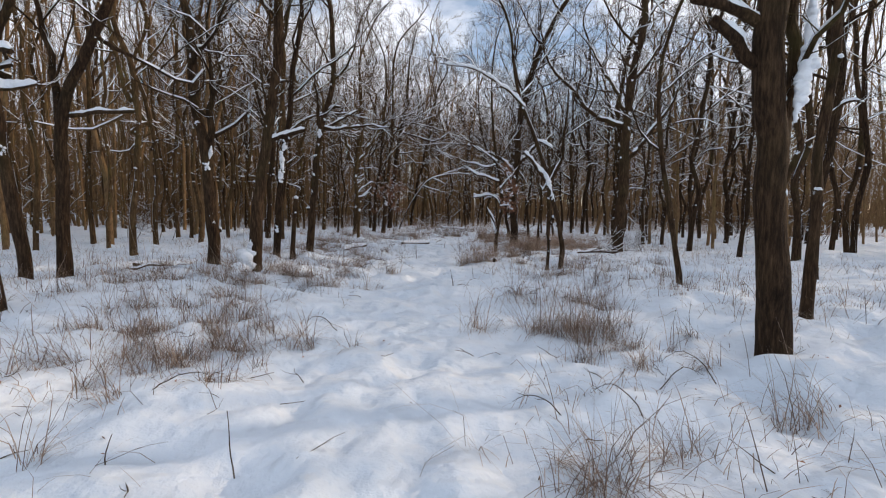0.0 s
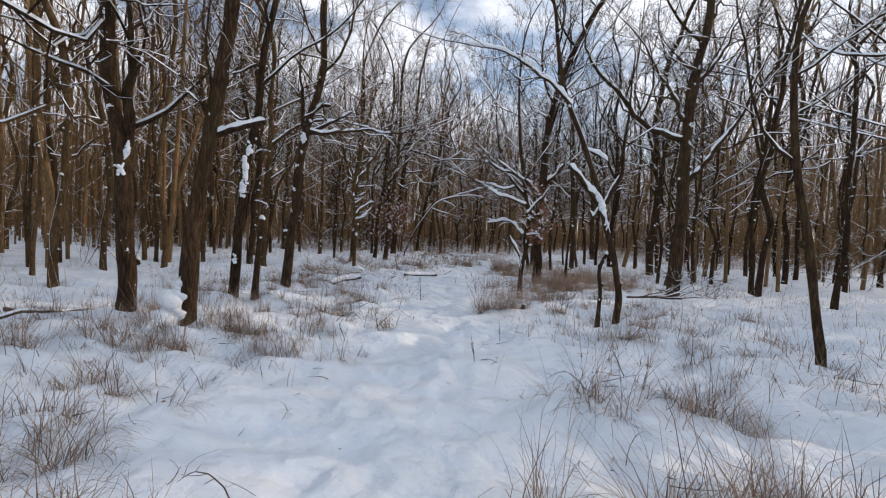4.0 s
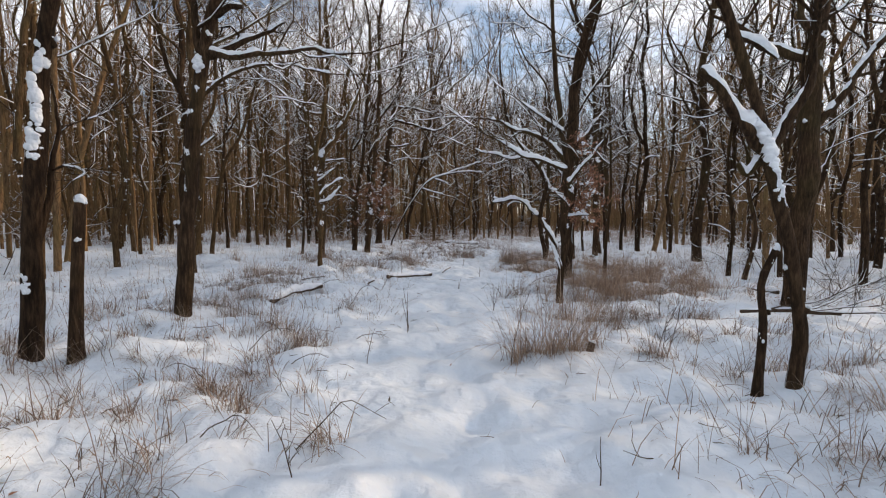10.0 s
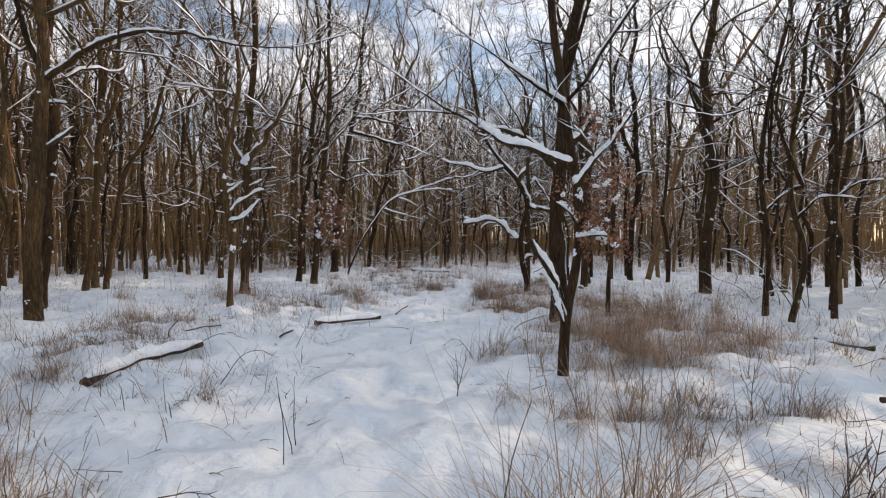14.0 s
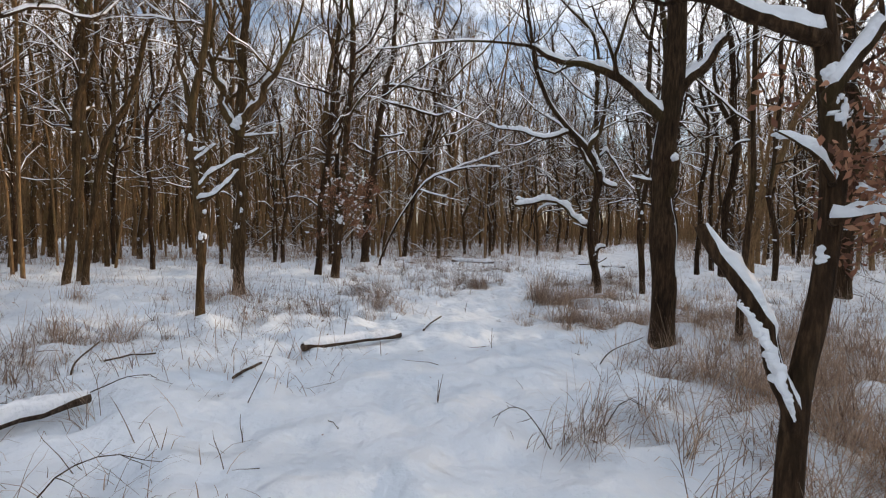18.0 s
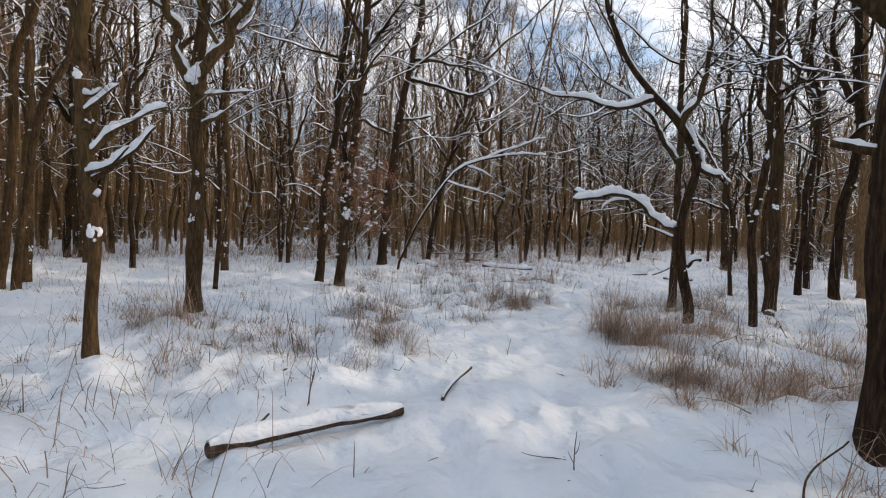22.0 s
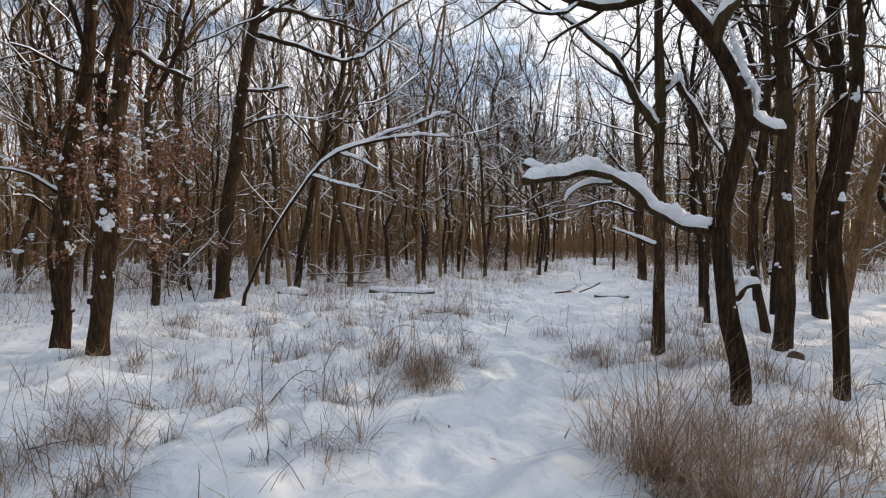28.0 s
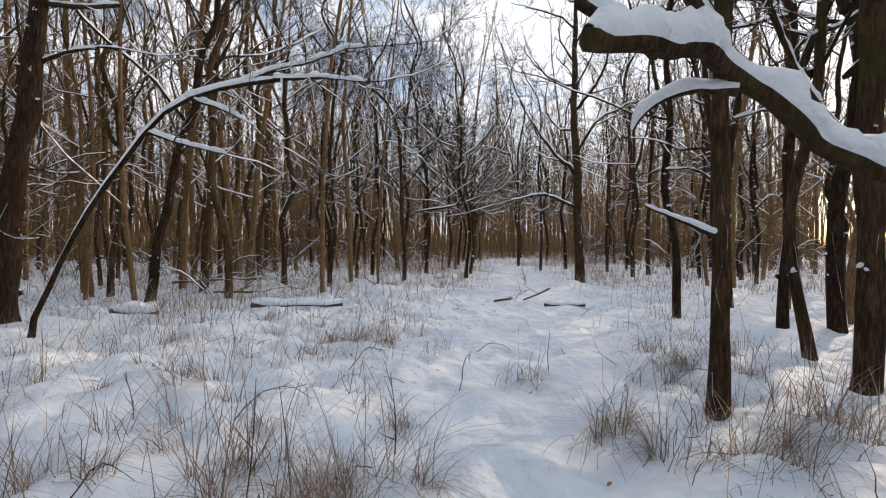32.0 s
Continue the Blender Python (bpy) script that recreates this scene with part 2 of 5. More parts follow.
def snow_strip(S, pts, rad, thick, rng, fine=True, wrap=58):
    """Snow lying along the upper side of a branch, thinner where the branch is steep, broken off here and there."""
    n = len(pts)
    if not fine:
        i0 = int(rng.random() * 0.45 * n)
        i1 = n - int(rng.random() * 0.35 * n)
        if i1 - i0 < 3:
            i0, i1 = max(0, i0 - 1), min(n, i0 + 3)
        pts, rad = pts[i0:i1], rad[i0:i1]
        n = len(pts)
        if n < 2:
            return
    t = tangents(pts)
    w = np.sqrt(np.maximum(0.0, 1 - t[:, 2] ** 2))
    if w.max() < 0.36:
        return
    u = unit(np.array((0, 0, 1.0)) - t[:, 2:3] * t)
    s = cross(t, u)
    k = np.clip((w - 0.28) / 0.45, 0, 1) if wrap < 100 else np.ones(n)
    lump = rng.random(n)
    for _ in range(2 if fine else 1):
        lump[1:-1] = (lump[:-2] + 2 * lump[1:-1] + lump[2:]) / 4
    h = thick * k * (0.25 + 1.5 * lump)
    h[0] *= 0.3
    h[-1] *= 0.4
    half = (rad * 0.98 + 0.12 * h) * k
    if fine:
        edge = np.stack([smooth(rng.random(n), 1), smooth(rng.random(n), 1)])
        gone = np.clip((smooth(rng.random(n), 2) - 0.26) / 0.2, 0, 1) if wrap < 80 else 1.0
        k = k * gone
        h = h * gone
        lay = np.array((-1.0, -0.78, -0.5, -0.17, 0.17, 0.5, 0.78, 1.0))
        sag = rng.normal(0, 0.22, (n, len(lay)))
        taper = np.minimum(1, 0.45 + 0.55 * np.minimum(np.arange(n), np.arange(n)[::-1]) / 2)
        rows = []
        for j, f in enumerate(lay):
            # the snow's edge runs unevenly round the bark
            a = np.radians(np.minimum(wrap, 2600 * 0.04 / np.maximum(rad, 1e-3)) * (0.4 + 0.75 * edge[int(f > 0)]) if wrap < 80 else wrap) * f * k * taper
            dome = max(0.0, 1 - f * f) ** 0.5
            rr = rad * (1.015 if abs(f) < 1 else 0.93) + h * dome * (1 + sag[:, j])
            rows.append(pts + s * ((rr * 0.4 + rad * 0.6) * np.sin(a))[:, None] + u * (rr * np.cos(a))[:, None])
        S.add(np.stack(rows, 1).reshape(-1, 3), grid_faces(n, len(lay), False))
        return
    prof = [(-0.82, 0.35, 0.0), (0.0, 0.95, 1.0), (0.82, 0.35, 0.0)]
    v = np.stack([pts + s * (half * x)[:, None] + u * (rad * y * np.minimum(1, k + 0.2) + h * z)[:, None] for x, y, z in prof], 1)
    S.add(v.reshape(-1, 3), grid_faces(n, 3, False))


_ico = bmesh.new()
bmesh.ops.create_icosphere(_ico, subdivisions=1, radius=1.0)
ICO_V = np.array([v.co[:] for v in _ico.verts])
ICO_F = np.array([[v.index for v in f.verts] for f in _ico.faces])
bmesh.ops.subdivide_edges(_ico, edges=_ico.edges[:], cuts=1, use_grid_fill=True)
_ico.verts.index_update()
BALL_V = np.array([v.co.normalized()[:] for v in _ico.verts])
BALL_F = np.array([[v.index for v in f.verts] for f in _ico.faces])
_ico.free()


def heap(S, c, size, rng, turn=0.0):
    """A soft rounded clump of snow, dented at random."""
    g = rng.standard_normal((4, 3)) * 1.6
    v = BALL_V * (1 + 0.10 * np.sin(BALL_V @ g.T + rng.random(4) * 6).sum(1, keepdims=True)) * np.array(size)
    ct, st = math.cos(turn), math.sin(turn)
    v = np.stack([v[:, 0] * ct - v[:, 1] * st, v[:, 0] * st + v[:, 1] * ct, v[:, 2]], -1)
    S.add(v + np.array(c), BALL_F)



def blob(S, c, size, rng, turn=0.0, rough=0.16):
    v = ICO_V * (1 + rough * rng.standard_normal((len(ICO_V), 1)) * 0.6)
    v = v * np.array(size)
    ct, st = math.cos(turn), math.sin(turn)
    v = np.stack([v[:, 0] * ct - v[:, 1] * st, v[:, 0] * st + v[:, 1] * ct, v[:, 2]], -1)
    S.add(v + np.array(c), ICO_F)


def curve_through(points, n):
    """A smooth line of n points through a few control points."""
    p = np.array(points, float)
    if len(p) == 2:
        return p[0] + (p[1] - p[0]) * np.linspace(0, 1, n)[:, None]
    d = np.concatenate([[0], np.cumsum(np.linalg.norm(np.diff(p, axis=0), axis=1))])
    m = np.gradient(p, d, axis=0)
    s = np.linspace(0, d[-1], n)
    i = np.clip(np.searchsorted(d, s) - 1, 0, len(p) - 2)
    h = (d[i + 1] - d[i])[:, None]
    u = ((s - d[i]) / h[:, 0])[:, None]
    return ((2 * u ** 3 - 3 * u ** 2 + 1) * p[i] + (u ** 3 - 2 * u ** 2 + u) * h * m[i]
            + (-2 * u ** 3 + 3 * u ** 2) * p[i + 1] + (u ** 3 - u ** 2) * h * m[i + 1])


def wander(rng, p0, d, length, n, wig, lift):
    e = np.cumsum(rng.standard_normal((n, 3)) * wig, axis=0)
    dirs = unit(np.asarray(d)[None, :] + e + np.linspace(0, 1, n)[:, None] * np.array((0, 0, lift)))
    return np.vstack([p0, p0 + np.cumsum(dirs * (length / n), axis=0)])


def kinks(rng, length, n, step):
    """A smooth random run of n values along a length, bending about every step metres."""
    m = max(3, int(length / step) + 2)
    u = np.linspace(0, m - 1.001, n)
    i = u.astype(int)
    f = u - i
    c = rng.standard_normal(m + 1)
    return c[i] + (c[i + 1] - c[i]) * f * f * (3 - 2 * f)


def part(name, me, parent, label="", kind=""):
    ob = new(name, me)
    ob.parent = parent
    return tagged(ob, label, kind=kind)


# ---- ground shape ----
_table = np.random.default_rng(5).random((64, 64))


def vnoise(x, y, size, shift=0):
    x, y = np.asarray(x, float) / size + shift * 7.3, np.asarray(y, float) / size + shift * 3.7
    i, j = np.floor(x).astype(int), np.floor(y).astype(int)
    u, v = x - i, y - j
    u, v = u * u * (3 - 2 * u), v * v * (3 - 2 * v)
    g = lambda a, b: _table[a % 64, b % 64]
    return (g(i, j) * (1 - u) + g(i + 1, j) * u) * (1 - v) + (g(i, j + 1) * (1 - u) + g(i + 1, j + 1) * u) * v - 0.5


def sstep(a, b, x):
    u = np.clip((np.asarray(x, float) - a) / (b - a), 0, 1)
    return u * u * (3 - 2 * u)


TRACK_Y = [-6.0, 0.0, 5.0, 9.0, 14.0, 17.5, 20.0, 23.5, 28.0, 35.0, 46.0, 60.0]
TRACK_X = [-0.2, -0.4, -0.65, -0.4, 0.1, 0.2, 0.35, 0.9, 2.5, 6.4, 11.5, 18.0]


def track_x(y):
    return np.interp(y, TRACK_Y, TRACK_X)


def height(x, y):
    """Snow surface: a flat trodden track between slightly higher, lumpy woodland floor."""
    x, y = np.asarray(x, float), np.asarray(y, float)
    away = x - np.interp(y, [0, 10, 17, 24, 32], [0, -0.3, 0.3, 0.0, 0.5])
    rise = np.where(away < 0, np.interp(y, [0, 12, 16, 21, 23.5, 26], [0.19, 0.19, 0.07, 0.10, 0.20, 0.02]), np.interp(y, [0, 10, 16, 19], [0.2, 0.15, 0.1, 0.0]))
    away = np.abs(away)
    bank = rise * sstep(2.4, 4.4, away)
    off = sstep(0.7, 2.0, np.abs(x - track_x(y)))
    z = bank + off * (0.10 * vnoise(x, y, 0.9, 1) + 0.14 * vnoise(x, y, 0.42, 2) + 0.10 * vnoise(x, y, 0.25, 12) + 0.03)
    z = z + 0.09 * vnoise(x, y, 1.3, 3) + 0.13 * vnoise(x, y * 1.4, 0.55, 4) + 0.06 * vnoise(x, y, 0.28, 13) + 0.14 * vnoise(x, y, 9.0, 6) * sstep(7, 14, away)
    return z - 0.02


def hz(x, y):
    return float(height(x, y))



# ---- trees ----
def twig_fans(B, rng, at, along, n, length, width, S=None, bent=False):
    """Thin tapering twigs, n at each point; on some of them a line of snow."""
    p = np.repeat(at, n, axis=0)
    d = unit(np.repeat(along, n, axis=0) + rng.standard_normal(p.shape) * 0.6 + np.array((0, 0, 0.25)))
    ln = length * (0.4 + rng.random((len(p), 1)))
    w = unit(cross(d, rng.standard_normal(p.shape))) * width
    if bent:
        mid = p + d * ln * 0.45
        d2 = unit(d + rng.standard_normal(p.shape) * 0.35 + np.array((0, 0, 0.2)))
        v = np.stack([p - w, p + w, mid + w * 0.7, mid - w * 0.7, mid + d2 * ln * 0.5 + w * 0.15, mid + d2 * ln * 0.5 - w * 0.15], 1).reshape(-1, 3)
        k = np.arange(len(p))[:, None, None] * 6
        B.add(v, (k + np.array(((0, 1, 2, 3), (3, 2, 4, 5)))[None]).reshape(-1, 4))
    else:
        v = np.stack([p - w, p + w, p + d * ln], 1).reshape(-1, 3)
        B.add(v, np.arange(len(v)).reshape(-1, 3))
    if S is not None:
        k = (rng.random(len(p)) < 0.25) & (np.abs(d[:, 2]) < 0.85)
        if k.any():
            up = np.array((0, 0, 1.0)) * (width * 1.6)
            v = np.stack([p[k] - w[k] * 1.1 + up, p[k] + w[k] * 1.1 + up, p[k] + d[k] * ln[k] * 0.45 + up], 1).reshape(-1, 3)
            S.add(v, np.arange(len(v)).reshape(-1, 3))


def branchlets(rng, B, S, path, rad, level, detail, snow):
    """Side branches along a branch, and twigs along those."""
    n = len(path) - 1
    length = float(np.linalg.norm(np.diff(path, axis=0), axis=1).sum())
    count = int(np.clip(round(length * (2.6 if level == 1 else 4.2) * detail), 2, 8 if level == 1 else 5))
    t = tangents(path)
    roll = rng.random() * 6.28
    for k in range(count):
        s = 0.22 + 0.76 * (k + rng.random()) / count
        i = min(int(s * n), n - 1)
        f = s * n - i
        p = path[i] * (1 - f) + path[i + 1] * f
        ax = t[i]
        roll += 2.4 + rng.normal() * 0.5
        ref = np.array((0, 0, 1.0)) if abs(ax[2]) < 0.8 else np.array((1.0, 0, 0))
        a = unit(np.cross(ax, ref))
        b = np.cross(ax, a)
        side = a * math.cos(roll) + b * math.sin(roll)
        open_ = 0.75 + 0.4 * rng.random()
        d = unit(ax * math.cos(open_) + side * math.sin(open_) + np.array((0, 0, 0.22)))
        r0 = max(0.0045, (rad[i] * (1 - f) + rad[i + 1] * f) * 0.55)
        if level == 1:
            ln = length * (0.30 + 0.25 * rng.random()) * (1.15 - 0.55 * s) + 0.15
            q = wander(rng, p, d, ln, 5, 0.3, 0.35)
            rr = r0 * np.linspace(1, 0.3, 6)
            tube(B, q, rr, 4)
            if snow:
                snow_strip(S, q, rr, 0.009 + 0.35 * r0, rng, False)
            if detail > 0.6:
                branchlets(rng, B, S, q, rr, 2, detail, snow)
                twig_fans(B, rng, q[1:], tangents(q)[1:], 4, 0.5, 0.003, S, True)
            else:
                twig_fans(B, rng, q[1:], tangents(q)[1:], 6, 0.6, 0.0042, S)
        else:
            ln = 0.22 + 0.5 * rng.random()
            q = wander(rng, p, d, ln, 3, 0.32, 0.3)
            rr = min(r0, 0.0075) * np.array((1, 0.85, 0.65, 0.35))
            tube(B, q, rr, 3)
            if snow and rng.random() < 0.4:
                snow_strip(S, q, rr, 0.007, rng, False)


def stem_line(rng, r, H, stem, sway):
    pts = [(0, 0, -0.15), (0, 0, 0.05)] + [(dx, dy, h) for dx, dy, h in stem]
    top = np.array(pts[-1], float)
    way = unit(top - np.array(pts[-2], float)) if len(pts) > 2 else np.array((0, 0, 1.0))
    way = unit(way * 0.5 + np.array((rng.normal() * 0.08, rng.normal() * 0.08, 0.8)))
    while top[2] < H - 0.5:
        step = min(2.2, H - top[2])
        top = top + way * step
        pts.append(tuple(top))
        way = unit(way + np.array((rng.normal() * sway, rng.normal() * sway, 0.25)))
    n = int(max(8, H / (0.16 if len(stem) > 2 else 0.3)))
    line = curve_through(pts, n)
    s = np.linspace(0, 1, n)
    line[:, 0] += (sway * 0.35 * np.sin(s * H * 0.9 + rng.random() * 6) + sway * 0.1 * np.sin(s * H * 2.3 + rng.random() * 6)) * np.minimum(1, s * 6) * (0.2 if len(stem) > 2 else 1)
    line[:, 1] += (sway * 0.35 * np.sin(s * H * 0.8 + rng.random() * 6)) * np.minimum(1, s * 6) * (0.2 if len(stem) > 2 else 1)
    free = np.clip(line[:, 2] / (0.8 if len(stem) > 2 else 2.6), 0, 1)
    if len(stem) > 2:
        big, fine_ = 0.006 + 0.10 * r, 0.10 * r
    else:
        big, fine_ = (0.03 + 0.008 * line[:, 2]) * sway / 0.3, 0.16 * r
    for j in (0, 1):
        line[:, j] += free * (big * kinks(rng, H, n, 1.3) + fine_ * kinks(rng, H, n, 0.45))
    rad = r * (0.10 + 0.90 * (1 - s) ** 0.85) * (1 + 0.13 * np.exp(-np.maximum(0, line[:, 2]) / 0.16)) * (1 + 0.06 * kinks(rng, H, n, 0.5))
    return line, rad


def tree(seed, x, y, r, H, stem=(), limbs=(), first=3.0, many=12, detail=1.0, sway=0.35, label="", bark=BARK, patches=10,
         leaves=(), tufts=(), stop=False, cover=1.0, name="tree", group="woodland trees", scale=1.0, lumps=()):
    """One tree. stem: bends as (dx, dy, height); limbs: (radius, [(dx, dy, height), ...]) for those with a shape of their own."""
    rng = np.random.default_rng(seed)
    r = r * scale
    stem = [tuple(c * scale for c in p) for p in stem]
    limbs = [(lr * scale, [tuple(c * scale for c in p) for p in pts], *end) for lr, pts, *end in limbs]
    root = new(name)
    z0 = hz(x, y)
    root.location = (x, y, z0)
    tagged(root, label, "tree", group)
    T, C, S = Soup(), Soup(), Soup()
    if stop:
        line = curve_through([(0, 0, -0.15), (0, 0, 0.05), *stem], 14)
        rad = r * np.linspace(1.05, 0.8, 14) * (1 + 0.35 * np.exp(-np.maximum(0, line[:, 2]) / 0.14))
        cap(T, line[-1], line[-1] - line[-2], rad[-1], 10)
        H = line[-1][2]
    else:
        line, rad = stem_line(rng, r, H, stem, sway)
    tube(T, line, rad, 16 if detail > 0.6 else 8, 0.05, rng)
    lean = tangents(line)
    if np.abs(lean[:, 2]).min() < 0.8:
        snow_strip(S, line, rad, 0.024 * cover, rng, True, 84 if stop else 30)
    made = []
    for lr, pts, *end in limbs:
        span = float(np.linalg.norm(np.diff(np.array(pts), axis=0), axis=1).sum())
        q = curve_through(pts, int(max(9, span / 0.05)))
        i = int(np.argmin(np.abs(line[:, 2] - q[0][2])))
        near = np.linalg.norm(line[i] - q[0]) < 0.45
        q = np.vstack([line[i] * 0.7 + q[0] * 0.3 if near else q[0] - (q[1] - q[0]), q])
        shake = rng.standard_normal((len(q), 3)) * (0.004 if span > 0.8 else 0.003)
        shake[:2] = 0
        q = q + np.cumsum(shake, axis=0)
        bend = np.minimum(1, np.arange(len(q)) / 6)[:, None] * 0.35 * lr
        q = q + bend * np.stack([kinks(rng, span, len(q), 0.3) for _ in range(3)], -1)
        q[1:, 1] += np.linspace(0, 1, len(q) - 1) * rng.normal() * (0.2 if len(pts) == 4 else 0.04)
        length = float(np.linalg.norm(np.diff(q, axis=0), axis=1).sum())
        end = end[0] if end else "broken" if length < 1.3 and lr > 0.03 else "grows"
        blunt = end != "grows"
        rr = lr * np.linspace(1.1, {"broken": 0.75, "tapers": 0.25, "grows": 0.3}[end], len(q))
        L, LS = Soup(), Soup()
        tube(L, q, rr, 8, 0.04, rng)
        if end == "broken":
            cap(L, q[-1], q[-1] - q[-2], rr[-1])
        snow_strip(LS, q, rr, (0.02 + 0.42 * lr) * cover, rng, True, 84 if cover > 1.15 else 62)
        if not blunt or end == "tapers" and length > 0.9:
            branchlets(rng, L, LS, q, rr, 1, detail * (0.5 if blunt else 1.0), True)
        if not blunt:
            # the limb goes on, thinner, beyond the part that is given
            e = wander(rng, q[-1], unit(q[-1] - q[-3]), length * 0.6 + 0.6, 6, 0.12, 0.3)
            er = rr[-1] * np.linspace(1, 0.25, 7)
            tube(L, e, er, 5)
            snow_strip(LS, e, er, 0.012 + 0.4 * er[0], rng, False)
            branchlets(rng, L, LS, e, er, 1, detail, True)
        made.append((L, LS))
    if not stop:
        hs = np.linspace(first, H * 0.97, many) + rng.normal(0, 0.18, many)
        az = rng.random() * 6.28
        for h in hs:
            i = int(np.argmin(np.abs(line[:, 2] - h)))
            az += 2.4 + rng.normal() * 0.4
            low = (h - first) / max(1.0, H - first)
            el = 0.55 + 0.55 * low + rng.normal() * 0.2
            d = np.array((math.cos(az) * math.cos(el), math.sin(az) * math.cos(el), math.sin(el)))
            ln = (0.9 + (H - h) * 0.34) * (0.7 + 0.5 * rng.random())
            r0 = min(rad[i] * 0.5, 0.009 + 0.0125 * ln) * (1.0 if detail > 0.6 else 0.85)
            q = wander(rng, line[i], d, ln, 9, 0.22, 0.5)
            rr = r0 * np.linspace(1, 0.28, 10)
            tube(C, q, rr, 5)
            snow_strip(S, q, rr, (0.010 + 0.45 * r0) * cover, rng, False)
            branchlets(rng, C, S, q, rr, 1, detail, True)
    for k in range(int(patches * 0.65)):
        # knots and twig stubs, most of them holding a little snow
        h = 0.5 + rng.random() * min(H - 0.6, 7.0)
        i = int(np.argmin(np.abs(line[:, 2] - h)))
        a, s = rng.random() * 6.283, (0.016 + 0.022 * rng.random()) * (1 + 2 * r)
        way = np.array((math.cos(a), math.sin(a), 0.0))
        c = line[i] + way * rad[i] * 0.96
        blob(T, c, (s * 1.1, s, s * 1.3), rng, a, 0.3)
        if rng.random() < 0.8:
            for j in range(3):
                w = s * (0.3 + 0.6 * rng.random())
                blob(S, c + way * s * 0.5 + np.array((rng.normal() * s * 0.5, rng.normal() * s * 0.5, s * (0.8 + 0.5 * rng.random()))), (w * 0.9, w, w * (0.6 + 0.6 * rng.random())), rng, a, 0.4)
    for k in range(int(patches * 0.5)):
        # wind-blown snow sticking to the bark in small ragged scraps
        h = 0.1 + rng.random() ** 0.9 * min(H - 0.1, 6.5)
        i = int(np.argmin(np.abs(line[:, 2] - h)))
        a = rng.normal(-0.5, 1.3)
        s = 0.010 + 0.026 * rng.random() ** 2
        for j in range(3 + rng.integers(7)):
            aa, o = a + rng.normal() * 0.9 * s / rad[i], rad[i] * 0.985
            blob(S, line[i] + np.array((math.cos(aa) * o, math.sin(aa) * o, rng.normal() * s * 1.1)),
                 (s * 0.3, s * (0.25 + rng.random() * 0.6), s * (0.3 + rng.random() * 0.8)), rng, aa, 0.5)
    for h, a, s in tufts:
        # snow lodged in forks and rough places
        i = int(np.argmin(np.abs(line[:, 2] - h)))
        for j in range(14):
            aa, o, k = a + rng.normal() * 0.3, rad[i] * 0.94, s * (0.22 + 0.32 * rng.random())
            heap(S, line[i] + np.array((math.cos(aa) * o, math.sin(aa) * o, rng.normal() * s * 0.5)), (k * 0.5, k * 0.8, k * (0.5 + 0.7 * rng.random())), rng, aa)
    if lumps:
        # heaped snow in a crotch: one soft irregular mass
        c = np.array([q[:3] for q in lumps])
        path = curve_through(c, 6 * len(c))
        u = np.linspace(0, 1, len(path))
        fat = np.interp(u, np.linspace(0, 1, len(c)), [q[3] for q in lumps]) * np.sqrt(np.sin(np.pi * (0.03 + 0.94 * u)))
        tube(S, path + rng.standard_normal(path.shape) * 0.006, fat * 0.8 * (1 + rng.normal(0, 0.1, len(path))), 12, 0.08, rng)
        for c, f in zip(path, fat):
            k = f * (0.6 + 0.35 * rng.random())
            heap(S, c + rng.standard_normal(3) * f * 0.3, (k, k, k * 0.85), rng, rng.random() * 6)
    if stop:
        heap(S, line[-1] + np.array((0, 0, rad[-1] * 0.4)), (rad[-1] * 0.95, rad[-1] * 0.95, rad[-1] * 1.5), rng)
    part("trunk", T.mesh("trunk", bark), root)
    for L, LS in made:
        limb = part("branch", L.mesh("branch", bark), root)
        if LS.n:
            part("snow", LS.mesh("branch_snow", SNOW), limb, "white snow lying along the bough", "stuff")
    if C.n:
        part("crown", C.mesh("crown", bark), root, kind="stuff")
    if leaves:
        Lf = Soup()
        for cx, cy, cz, spread, n in leaves:
            n = int(n * 1.6)
            hub = np.array((cx, cy, cz)) + rng.standard_normal((9, 3)) * spread
            c = hub[rng.integers(9, size=n)] + rng.standard_normal((n, 3)) * spread * 0.3
            u = unit(rng.standard_normal((n, 3)) + np.array((0, 0, -0.8)))
            w = unit(cross(u, rng.standard_normal((n, 3))))
            s = (0.015 + 0.02 * rng.random((n, 1)))
            v = np.stack([c, c + u * s + w * s * 0.45 + cross(u, w) * s * 0.2, c + u * s * 2, c + u * s - w * s * 0.45 + cross(u, w) * s * 0.2], 1)
            Lf.add(v.reshape(-1, 3), np.arange(n * 4).reshape(-1, 4))
        for cx, cy, cz, spread, n in leaves:
            for j in range(n // 34):
                c = np.array((cx, cy, cz)) + rng.standard_normal(3) * spread * 0.9
                for i in range(4):
                    k = 0.012 + 0.022 * rng.random()
                    blob(S, c + rng.normal(0, 0.018, 3), (k * 1.3, k, k * 0.7), rng, rng.random() * 6, 0.4)
        part("leaves", Lf.mesh("leaves", LEAF), root, "withered brown oak leaves still hanging", "stuff")
    if S.n:
        part("snow", S.mesh("tree_snow", SNOW), root, "fresh white snow on trunk and twigs", "stuff")
    return root


